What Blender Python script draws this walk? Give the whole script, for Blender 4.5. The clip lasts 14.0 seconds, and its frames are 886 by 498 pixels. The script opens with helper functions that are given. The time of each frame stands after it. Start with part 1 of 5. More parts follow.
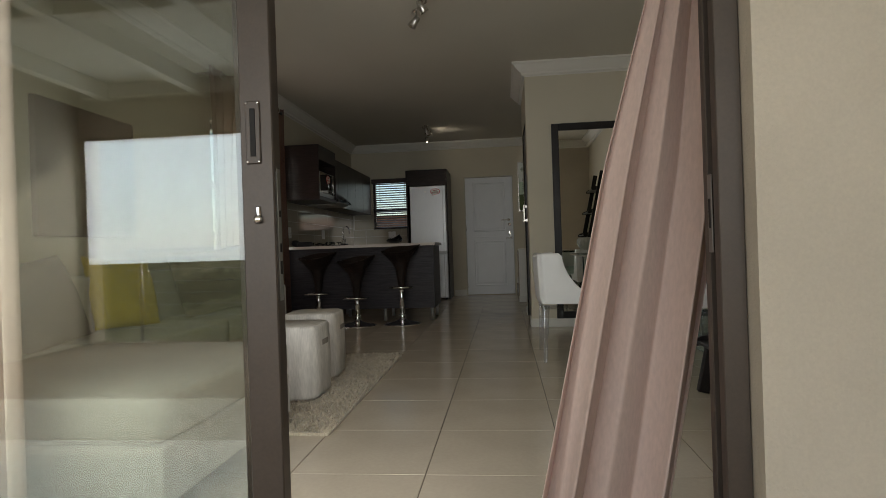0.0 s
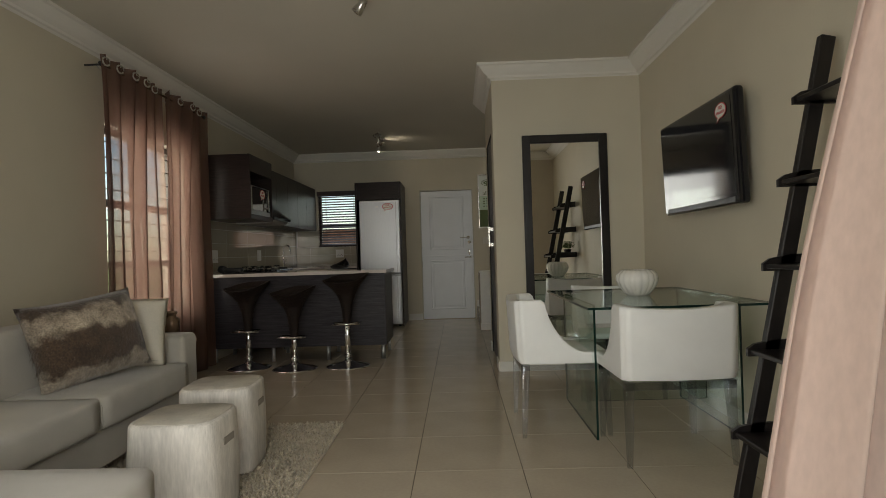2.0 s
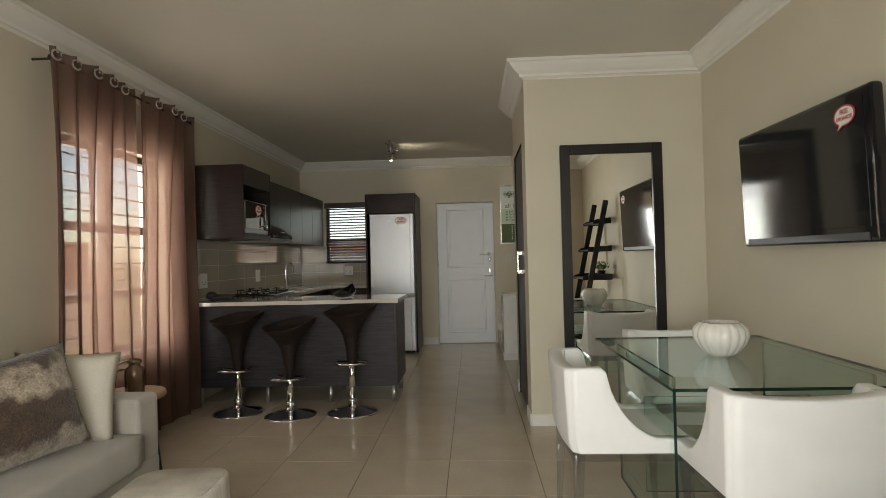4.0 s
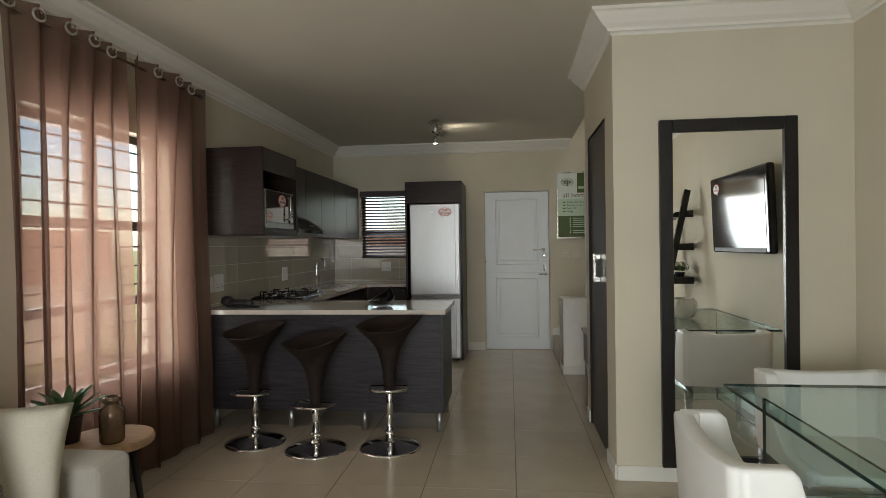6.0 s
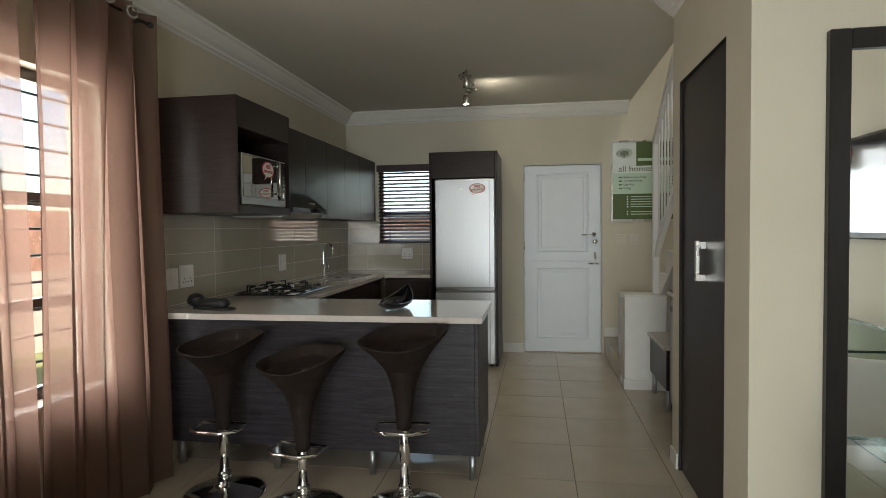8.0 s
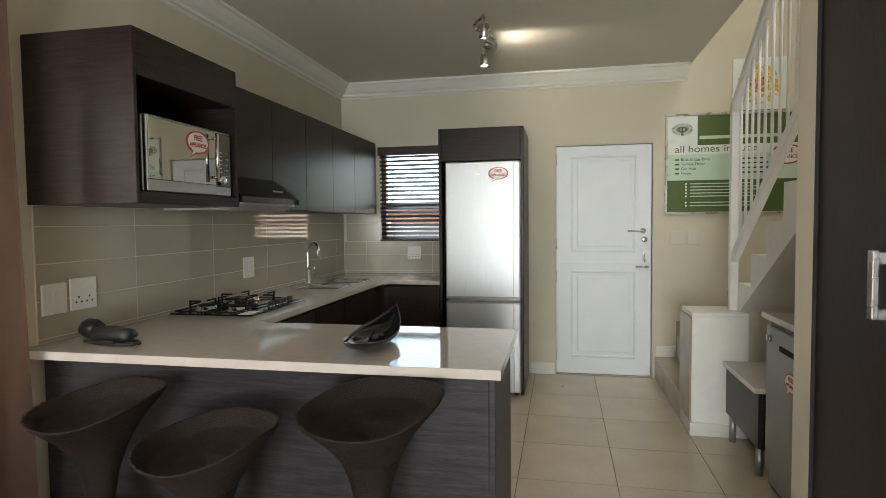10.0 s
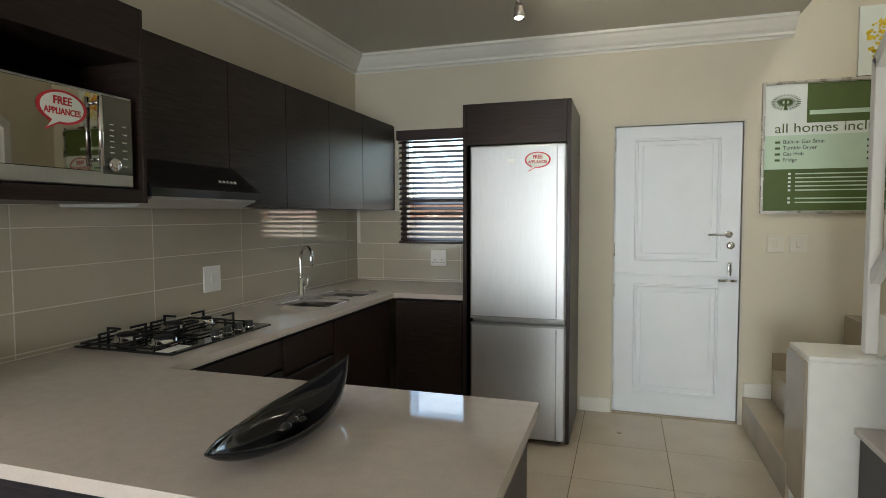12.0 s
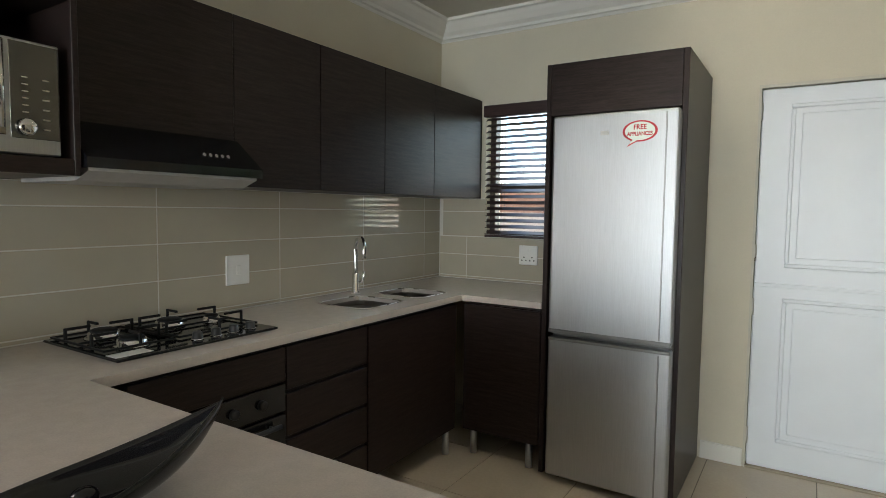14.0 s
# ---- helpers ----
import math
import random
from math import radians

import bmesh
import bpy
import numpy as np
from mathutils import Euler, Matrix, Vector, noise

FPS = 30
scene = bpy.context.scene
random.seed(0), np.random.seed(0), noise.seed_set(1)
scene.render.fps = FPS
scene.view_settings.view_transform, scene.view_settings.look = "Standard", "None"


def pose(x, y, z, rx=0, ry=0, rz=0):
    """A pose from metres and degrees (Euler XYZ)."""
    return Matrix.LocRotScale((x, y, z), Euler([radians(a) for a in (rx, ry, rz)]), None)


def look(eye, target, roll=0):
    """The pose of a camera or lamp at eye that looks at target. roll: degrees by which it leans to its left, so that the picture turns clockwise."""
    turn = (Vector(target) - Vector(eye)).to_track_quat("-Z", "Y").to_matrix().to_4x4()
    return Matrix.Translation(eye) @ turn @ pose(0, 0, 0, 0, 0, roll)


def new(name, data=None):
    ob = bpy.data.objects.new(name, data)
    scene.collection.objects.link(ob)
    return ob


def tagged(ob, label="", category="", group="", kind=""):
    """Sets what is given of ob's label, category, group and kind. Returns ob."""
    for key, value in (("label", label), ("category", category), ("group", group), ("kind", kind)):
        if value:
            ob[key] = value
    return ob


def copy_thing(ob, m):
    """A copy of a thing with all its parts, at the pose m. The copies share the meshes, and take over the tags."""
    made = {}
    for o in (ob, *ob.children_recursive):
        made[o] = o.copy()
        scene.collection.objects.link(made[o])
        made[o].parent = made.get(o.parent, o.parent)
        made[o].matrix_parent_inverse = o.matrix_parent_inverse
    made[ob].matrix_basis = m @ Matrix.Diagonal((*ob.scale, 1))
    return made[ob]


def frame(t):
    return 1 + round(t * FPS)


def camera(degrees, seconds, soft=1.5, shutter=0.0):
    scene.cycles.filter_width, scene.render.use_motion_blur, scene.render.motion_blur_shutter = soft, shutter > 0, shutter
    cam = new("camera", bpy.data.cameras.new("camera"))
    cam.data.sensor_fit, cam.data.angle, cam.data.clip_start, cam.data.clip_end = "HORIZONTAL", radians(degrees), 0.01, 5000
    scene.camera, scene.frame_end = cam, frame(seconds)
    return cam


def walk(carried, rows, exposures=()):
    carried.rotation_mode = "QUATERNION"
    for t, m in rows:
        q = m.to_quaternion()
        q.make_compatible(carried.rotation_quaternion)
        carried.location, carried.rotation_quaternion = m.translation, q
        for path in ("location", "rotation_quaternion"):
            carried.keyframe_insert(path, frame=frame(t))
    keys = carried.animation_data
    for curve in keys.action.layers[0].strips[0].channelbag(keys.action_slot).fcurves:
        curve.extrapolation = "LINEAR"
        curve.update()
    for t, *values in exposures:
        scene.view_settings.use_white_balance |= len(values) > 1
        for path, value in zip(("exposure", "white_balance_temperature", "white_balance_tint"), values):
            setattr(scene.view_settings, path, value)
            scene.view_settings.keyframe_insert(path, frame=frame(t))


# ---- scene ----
cam = camera(75.2, 14.0, 0.82)
EXPOSURES = [(0, -0.08, 6750, 10.5), (1.0, 0.38, 6950, 10), (1.5, 0.42, 7050, 10), (2.0, 0.42, 7050, 10), (2.5, 0.74, 7100, 10), (5, 1.28, 6800, 9.5), (8, 1.68, 6350, 7), (10.5, 2.5, 6450, 8), (12.5, 2.35, 6250, 7), (14, 2.6, 6150, 7)]
PATH = [
    (0, (0.167, -0.165, 0.827), (-0.045, 1.824, 0.824), -1.9),
    (0.5, (0.114, 0.046, 0.852), (0.003, 2.042, 0.852), -1.8),
    (1, (0.091, 0.29, 0.886), (0.019, 2.289, 0.893), -1.8),
    (1.5, (0.08, 0.486, 0.96), (0.028, 2.485, 0.977), -1.8),
    (2, (0.088, 0.698, 1.044), (0.037, 2.697, 1.057), -1.8),
    (2.5, (0.105, 0.904, 1.101), (0.05, 2.903, 1.122), -1.6),
    (5, (-0.071, 1.866, 1.307), (-0.23, 3.859, 1.338), -1.0),
    (5.5, (-0.111, 2.083, 1.333), (-0.307, 4.074, 1.342), -0.7),
    (6, (-0.169, 2.339, 1.352), (-0.398, 4.326, 1.338), -0.8),
    (6.5, (-0.224, 2.603, 1.357), (-0.482, 4.586, 1.324), -0.7),
    (7, (-0.262, 2.886, 1.349), (-0.543, 4.866, 1.295), -0.8),
    (7.5, (-0.308, 3.166, 1.343), (-0.607, 5.143, 1.279), -0.6),
    (8, (-0.347, 3.445, 1.347), (-0.667, 5.418, 1.278), -0.6),
    (10.5, (-0.444, 4.806, 1.382), (-0.872, 6.757, 1.278), -0.5),
    (11, (-0.45, 5.061, 1.394), (-0.915, 7.003, 1.282), -0.4),
    (11.5, (-0.421, 5.281, 1.384), (-0.947, 7.208, 1.277), -0.3),
    (12, (-0.407, 5.506, 1.401), (-1.007, 7.41, 1.288), -0.2),
    (12.5, (-0.368, 5.702, 1.392), (-1.101, 7.56, 1.279), 0.0),
    (13, (-0.297, 5.909, 1.404), (-1.173, 7.702, 1.271), 0.2),
    (13.5, (-0.267, 6.068, 1.42), (-1.225, 7.817, 1.262), 0.6),
    (14, (-0.242, 6.267, 1.365), (-1.311, 7.953, 1.232), 0.7),
]
walk(cam, [(t, look(eye, target, roll)) for t, eye, target, roll in PATH], EXPOSURES)

# ---- world and light ----
world = bpy.data.worlds.new("world")
scene.world = world
world.use_nodes = True
wn = world.node_tree
sky = wn.nodes.new("ShaderNodeTexSky")
sky.sky_type, sky.sun_disc = "NISHITA", False
SUN_EL, SUN_AZ = 28.0, 150.0   # degrees; azimuth clockwise from +y
sky.sun_elevation, sky.sun_rotation = radians(SUN_EL), radians(SUN_AZ)
wn.links.new(sky.outputs[0], wn.nodes["Background"].inputs[0])
wn.nodes["Background"].inputs[1].default_value = 0.15
sd = Vector((math.sin(radians(SUN_AZ)) * math.cos(radians(SUN_EL)), math.cos(radians(SUN_AZ)) * math.cos(radians(SUN_EL)), math.sin(radians(SUN_EL))))
sun = new("sun", bpy.data.lights.new("sun", "SUN"))
sun.data.energy, sun.data.angle, sun.data.color = 5.0, radians(0.5), (1.0, 0.95, 0.86)
sun.matrix_world = look(sd * 30, (0, 0, 0))


def area(name, eye, target, sx, sy, watts, color=(1, 1, 1)):
    lt = new(name, bpy.data.lights.new(name, "AREA"))
    lt.data.shape, lt.data.size, lt.data.size_y, lt.data.energy, lt.data.color = "RECTANGLE", sx, sy, watts, color
    lt.matrix_world = look(eye, target)
    return lt


# sky light standing in each ground-floor opening
area("patio_sky_light", (-1.10, -3.15, 1.41), (-1.10, 5, 1.36), 6.0, 1.27, 90, (0.84, 0.92, 1.0))
area("patio_door_light", (-0.62, 1.19, 1.08), (-0.62, 5, 0.85), 1.45, 1.9, 25, (0.95, 0.98, 1.0))
area("window_light", (-2.76, 5.42, 1.34), (0, 5.42, 1.1), 1.15, 1.4, 24, (1.0, 0.97, 0.93))
area("kitchen_window_light", (-1.72, 9.716 + 0.30, 1.62), (-1.72, 5, 1.2), 0.62, 0.8, 0.7, (1.0, 0.98, 0.95))
# added lamp for an unseen window upstairs; the shaft wall has no opening
area("stairwell_fill_light", (1.68, 7.6, 4.3), (0.6, 8.6, 1.5), 1.2, 1.0, 10, (1.0, 0.98, 0.94))


# ---- materials ----
def mat(name, color, rough=0.5, metal=0.0, var=0.08, scale=12.0, bump=0.0, bscale=60.0, stretch=(1, 1, 1), spec=0.5, rnd=0.0, coat=0.0, fine=0.0, fine_scale=150.0, sheen=0.0):
    """A principled surface: base colour varied at two scales, with fine relief."""
    m = bpy.data.materials.new(name)
    m.use_nodes = True
    n, l = m.node_tree.nodes, m.node_tree.links
    p = n["Principled BSDF"]
    p.inputs["Roughness"].default_value, p.inputs["Metallic"].default_value = rough, metal
    p.inputs["Specular IOR Level"].default_value = spec
    p.inputs["Coat Weight"].default_value = coat
    p.inputs["Sheen Weight"].default_value = sheen
    tc = n.new("ShaderNodeTexCoord")
    mp = n.new("ShaderNodeMapping")
    mp.inputs["Scale"].default_value = stretch
    l.new(tc.outputs["Object"], mp.inputs["Vector"])
    nz = n.new("ShaderNodeTexNoise")
    nz.inputs["Scale"].default_value, nz.inputs["Detail"].default_value = scale, 6
    l.new(mp.outputs[0], nz.inputs["Vector"])
    ramp = n.new("ShaderNodeMapRange")
    ramp.inputs["From Min"].default_value, ramp.inputs["From Max"].default_value = 0.3, 0.7
    ramp.inputs["To Min"].default_value, ramp.inputs["To Max"].default_value = 1 - var, 1 + var
    l.new(nz.outputs["Fac"], ramp.inputs["Value"])
    val = ramp.outputs[0]
    if fine:
        n2 = n.new("ShaderNodeTexNoise")
        n2.inputs["Scale"].default_value, n2.inputs["Detail"].default_value = fine_scale, 3
        l.new(mp.outputs[0], n2.inputs["Vector"])
        r2 = n.new("ShaderNodeMapRange")
        r2.inputs["From Min"].default_value, r2.inputs["From Max"].default_value = 0.3, 0.7
        r2.inputs["To Min"].default_value, r2.inputs["To Max"].default_value = 1 - fine, 1 + fine
        l.new(n2.outputs["Fac"], r2.inputs["Value"])
        mu = n.new("ShaderNodeMath")
        mu.operation = "MULTIPLY"
        l.new(val, mu.inputs[0]), l.new(r2.outputs[0], mu.inputs[1])
        val = mu.outputs[0]
    if rnd:
        oi = n.new("ShaderNodeObjectInfo")
        r3 = n.new("ShaderNodeMapRange")
        r3.inputs["To Min"].default_value, r3.inputs["To Max"].default_value = 1 - rnd, 1 + rnd
        l.new(oi.outputs["Random"], r3.inputs["Value"])
        mu = n.new("ShaderNodeMath")
        mu.operation = "MULTIPLY"
        l.new(val, mu.inputs[0]), l.new(r3.outputs[0], mu.inputs[1])
        val = mu.outputs[0]
    mx = n.new("ShaderNodeVectorMath")
    mx.operation = "SCALE"
    mx.inputs[0].default_value = color
    l.new(val, mx.inputs["Scale"])
    l.new(mx.outputs[0], p.inputs["Base Color"])
    if bump:
        nb = n.new("ShaderNodeTexNoise")
        nb.inputs["Scale"].default_value, nb.inputs["Detail"].default_value = bscale, 4
        l.new(mp.outputs[0], nb.inputs["Vector"])
        b = n.new("ShaderNodeBump")
        b.inputs["Strength"].default_value, b.inputs["Distance"].default_value = bump, 0.004
        l.new(nb.outputs["Fac"], b.inputs["Height"])
        l.new(b.outputs[0], p.inputs["Normal"])
    rr = n.new("ShaderNodeMapRange")
    rr.inputs["To Min"].default_value, rr.inputs["To Max"].default_value = max(0.0, rough - min(0.06, rough * 0.3)), min(1, rough + min(0.06, rough * 0.3))
    l.new(nz.outputs["Fac"], rr.inputs["Value"])
    l.new(rr.outputs[0], p.inputs["Roughness"])
    return m


def glass_mat(name, tint, gloss=1.0):
    """A clear pane: tinted pass-through with Fresnel gloss."""
    m = bpy.data.materials.new(name)
    m.use_nodes = True
    n, l = m.node_tree.nodes, m.node_tree.links
    n.remove(n["Principled BSDF"])
    tr, gl, lw, mx = n.new("ShaderNodeBsdfTransparent"), n.new("ShaderNodeBsdfGlossy"), n.new("ShaderNodeLayerWeight"), n.new("ShaderNodeMixShader")
    tr.inputs[0].default_value = (*tint, 1)
    gl.inputs["Roughness"].default_value = 0.0
    pw, sc = n.new("ShaderNodeMath"), n.new("ShaderNodeMath")
    pw.operation, pw.inputs[1].default_value = "POWER", 5.0
    lw.inputs[0].default_value = 0.5
    l.new(lw.outputs["Facing"], pw.inputs[0])
    sc.operation, sc.use_clamp = "MULTIPLY_ADD", True
    sc.inputs[1].default_value, sc.inputs[2].default_value = 0.6, 0.04 * gloss
    l.new(pw.outputs[0], sc.inputs[0])
    l.new(sc.outputs[0], mx.inputs[0]), l.new(tr.outputs[0], mx.inputs[1]), l.new(gl.outputs[0], mx.inputs[2])
    l.new(mx.outputs[0], n["Material Output"].inputs[0])
    return m


def cloth_mat(name, color, through_fac, trans=0.5, weave=900.0):
    """Thin woven cloth: diffuse and translucent threads with open gaps between."""
    m = bpy.data.materials.new(name)
    m.use_nodes = True
    n, l = m.node_tree.nodes, m.node_tree.links
    n.remove(n["Principled BSDF"])
    df, tl, tp = n.new("ShaderNodeBsdfDiffuse"), n.new("ShaderNodeBsdfTranslucent"), n.new("ShaderNodeBsdfTransparent")
    tc, nz, rp = n.new("ShaderNodeTexCoord"), n.new("ShaderNodeTexNoise"), n.new("ShaderNodeMapRange")
    mp = n.new("ShaderNodeMapping")
    mp.inputs["Scale"].default_value = (1, 1, 0.35)
    l.new(tc.outputs["Object"], mp.inputs["Vector"])
    l.new(mp.outputs[0], nz.inputs["Vector"])
    nz.inputs["Scale"].default_value, nz.inputs["Detail"].default_value = 130, 5
    rp.inputs["To Min"].default_value, rp.inputs["To Max"].default_value = 0.85, 1.15
    l.new(nz.outputs["Fac"], rp.inputs["Value"])
    sc = n.new("ShaderNodeVectorMath")
    sc.operation = "SCALE"
    sc.inputs[0].default_value = color
    l.new(rp.outputs[0], sc.inputs["Scale"])
    l.new(sc.outputs[0], df.inputs[0]), l.new(sc.outputs[0], tl.inputs[0])
    m1, m2 = n.new("ShaderNodeMixShader"), n.new("ShaderNodeMixShader")
    m1.inputs[0].default_value = trans
    l.new(df.outputs[0], m1.inputs[1]), l.new(tl.outputs[0], m1.inputs[2])
    nf = n.new("ShaderNodeTexNoise")
    nf.inputs["Scale"].default_value = weave
    rf = n.new("ShaderNodeMapRange")
    rf.inputs["From Min"].default_value, rf.inputs["From Max"].default_value = 0.35, 0.65
    rf.inputs["To Min"].default_value, rf.inputs["To Max"].default_value = max(0, through_fac - 0.12), through_fac + 0.12 if through_fac else 0
    l.new(tc.outputs["Object"], nf.inputs["Vector"])
    l.new(nf.outputs["Fac"], rf.inputs["Value"])
    l.new(rf.outputs[0], m2.inputs[0])
    l.new(m1.outputs[0], m2.inputs[1]), l.new(tp.outputs[0], m2.inputs[2])
    l.new(m2.outputs[0], n["Material Output"].inputs[0])
    return m


def glow_mat(name, color, strength):
    m = bpy.data.materials.new(name)
    m.use_nodes = True
    p = m.node_tree.nodes["Principled BSDF"]
    p.inputs["Emission Color"].default_value, p.inputs["Emission Strength"].default_value = (*color, 1), strength
    return m


WALL = mat("wall_paint", (0.61, 0.56, 0.44), 0.75, var=0.03, scale=2.5, bump=0.15, bscale=180, fine=0.015)
OUTWALL = mat("outside_plaster", (0.58, 0.52, 0.42), 0.85, var=0.05, scale=3, bump=0.5, bscale=140, fine=0.03)
CEIL = mat("ceiling_paint", (0.64, 0.605, 0.52), 0.8, var=0.02, scale=2, bump=0.08, bscale=150)
CORN = mat("cornice_plaster", (0.80, 0.78, 0.72), 0.6, var=0.02, scale=4)
SKIRT = mat("skirting_white", (0.72, 0.70, 0.64), 0.45, var=0.03, scale=6)
TILE = mat("floor_tile", (0.50, 0.43, 0.335), 0.17, var=0.05, scale=3.5, rnd=0.025, fine=0.03, fine_scale=60, bump=0.03, bscale=8)
GROUT = mat("floor_grout", (0.16, 0.135, 0.10), 0.9, var=0.1)
SPLASH = mat("splash_tile", (0.44, 0.40, 0.315), 0.06, var=0.03, scale=5, rnd=0.03)
SGROUT = mat("splash_grout", (0.62, 0.60, 0.54), 0.8, var=0.05)
DARK = mat("dark_laminate", (0.026, 0.0175, 0.0155), 0.33, spec=0.22, var=0.35, scale=6, stretch=(1, 1, 14), bump=0.12, bscale=40, fine=0.25, fine_scale=30)
DARKV = mat("dark_laminate_upright", (0.026, 0.0175, 0.0155), 0.33, spec=0.22, var=0.3, scale=6, stretch=(12, 12, 1), bump=0.12, bscale=40, fine=0.2, fine_scale=30)
ISL = mat("island_laminate", (0.036, 0.032, 0.036), 0.42, spec=0.25, var=0.35, scale=5, stretch=(1, 1, 14), bump=0.12, bscale=40, fine=0.25, fine_scale=30)
BLACKWOOD = mat("black_wood", (0.012, 0.010, 0.010), 0.32, var=0.3, scale=8, stretch=(8, 8, 1), bump=0.05)
# near-black for slots, grooves and recesses: their shade put into the colour
SHADEBLACK = mat("recess_shade_black", (0.01, 0.009, 0.009), 0.7)
STONE = mat("worktop_stone", (0.55, 0.50, 0.455), 0.045, var=0.04, scale=25, fine=0.05, fine_scale=260)
STEEL = mat("brushed_steel", (0.50, 0.51, 0.52), 0.40, 1.0, var=0.05, scale=10, stretch=(30, 30, 1), fine=0.05, fine_scale=90)
SWITCHC = mat("cream_switch_plastic", (0.62, 0.58, 0.49), 0.4, var=0.02)
SINKM = mat("dull_sink_steel", (0.24, 0.225, 0.20), 0.34, 1.0, var=0.08, scale=10)
STEELD = mat("grey_steel", (0.30, 0.30, 0.29), 0.36, 1.0, var=0.05, scale=10, stretch=(30, 30, 1))
CHROME = mat("chrome", (0.78, 0.78, 0.78), 0.07, 1.0, var=0.02)
SATIN = mat("satin_metal", (0.6, 0.58, 0.54), 0.28, 1.0, var=0.03)
WHITEP = mat("white_door_paint", (0.76, 0.79, 0.82), 0.35, var=0.02, scale=5, bump=0.04)
WHITEM = mat("white_plastic", (0.80, 0.79, 0.76), 0.35, var=0.02)
WHITEL = mat("white_leather", (0.80, 0.80, 0.77), 0.45, var=0.03, scale=8, bump=0.10, bscale=260)
FRAMEP = mat("door_frame_paint", (0.54, 0.51, 0.42), 0.5, var=0.04)
CERAM = mat("white_ceramic", (0.80, 0.78, 0.72), 0.2, var=0.02, coat=0.4)
ALU = mat("bronze_aluminium", (0.085, 0.068, 0.056), 0.42, 0.3, var=0.08, scale=8, fine=0.05)
SOFA = mat("sofa_fabric", (0.42, 0.395, 0.345), 0.9, var=0.13, scale=3.5, bump=0.5, bscale=420, fine=0.10, fine_scale=350, sheen=0.3)
CUSHW = mat("cushion_cream", (0.62, 0.58, 0.49), 0.9, var=0.05, scale=6, bump=0.4, bscale=400, fine=0.05)
YELLOW = mat("yellow_cloth", (0.62, 0.46, 0.03), 0.85, var=0.08, bump=0.3, bscale=300)
GREYC = mat("grey_cloth", (0.16, 0.15, 0.155), 0.9, var=0.1, bump=0.3, bscale=300)
def fur_mat():
    """Banded fur: brown and pale rows across the cushion's height."""
    m = mat("banded_fur", (0.16, 0.115, 0.08), 0.95, var=0.3, scale=14, fine=0.35, fine_scale=120, bump=1.0, bscale=90, sheen=0.4)
    n, l = m.node_tree.nodes, m.node_tree.links
    tc, sx, nz, ad, rp = n.new("ShaderNodeTexCoord"), n.new("ShaderNodeSeparateXYZ"), n.new("ShaderNodeTexNoise"), n.new("ShaderNodeMath"), n.new("ShaderNodeValToRGB")
    nz.inputs["Scale"].default_value, nz.inputs["Detail"].default_value = 11, 8
    l.new(tc.outputs["Object"], sx.inputs[0]), l.new(tc.outputs["Object"], nz.inputs["Vector"])
    ad.operation = "MULTIPLY_ADD"
    ad.inputs[1].default_value = 0.50
    l.new(nz.outputs["Fac"], ad.inputs[0])
    sc = n.new("ShaderNodeMath")
    sc.operation = "MULTIPLY_ADD"
    sc.inputs[1].default_value, sc.inputs[2].default_value = 1.9, 0.25
    l.new(sx.outputs["Z"], sc.inputs[0]), l.new(sc.outputs[0], ad.inputs[2])
    stops = [(0.0, (0.32, 0.27, 0.215)), (0.17, (0.28, 0.235, 0.18)), (0.26, (0.06, 0.038, 0.024)), (0.54, (0.075, 0.048, 0.03)), (0.65, (0.36, 0.30, 0.23)), (0.74, (0.30, 0.245, 0.185)), (0.82, (0.065, 0.042, 0.027)), (1.0, (0.06, 0.04, 0.026))]
    el = rp.color_ramp.elements
    for k, (p, col) in enumerate(stops):
        e = el[k] if k < 2 else el.new(p)
        e.position, e.color = p, (*col, 1)
    l.new(ad.outputs[0], rp.inputs[0])
    for nd in list(n):
        if nd.type == "VECT_MATH":
            l.new(rp.outputs[0], nd.inputs[0])
    return m


RUG = mat("shaggy_rug", (0.46, 0.40, 0.30), 0.98, var=0.2, scale=18, fine=0.3, fine_scale=160, bump=1.0, bscale=120, sheen=0.3)
# darker brown: the hollow's shade is put into the colour
SLOT = mat("stump_slot_shade", (0.26, 0.235, 0.20), 0.8, var=0.15)
STUMP = mat("whitewashed_wood", (0.58, 0.55, 0.50), 0.75, var=0.24, scale=4, stretch=(3, 3, 0.5), bump=0.6, bscale=50, fine=0.10, fine_scale=40)
STUMPT = mat("whitewashed_end_grain", (0.50, 0.465, 0.40), 0.7, var=0.26, scale=7, bump=0.4, bscale=60, fine=0.08)
OAK = mat("pale_wood", (0.42, 0.28, 0.16), 0.5, var=0.15, scale=8, stretch=(1, 6, 1), bump=0.1)
WICK = mat("dark_wicker", (0.015, 0.0085, 0.0058), 0.6, spec=0.3, var=0.35, scale=60, fine=0.4, fine_scale=240, bump=1.0, bscale=220)
BLACKG = mat("black_gloss", (0.010, 0.010, 0.012), 0.08, var=0.02)
BLACKM = mat("black_matt", (0.018, 0.018, 0.018), 0.5, var=0.1)
IRON = mat("cast_iron", (0.008, 0.008, 0.008), 0.6, spec=0.2, var=0.15, bump=0.3)
MIRROR = mat("mirror_silver", (0.90, 0.91, 0.90), 0.0, 1.0, var=0.0)
MIRROR.node_tree.nodes["Map Range.001"].inputs["To Max"].default_value = 0.0
MIRROR.node_tree.nodes["Map Range.001"].inputs["To Min"].default_value = 0.0
FILTERM = mat("grey_filter_enamel", (0.42, 0.41, 0.39), 0.45, var=0.06, scale=30)
MWPANEL = mat("smoked_steel_panel", (0.15, 0.15, 0.145), 0.22, 1.0, var=0.04, scale=20)
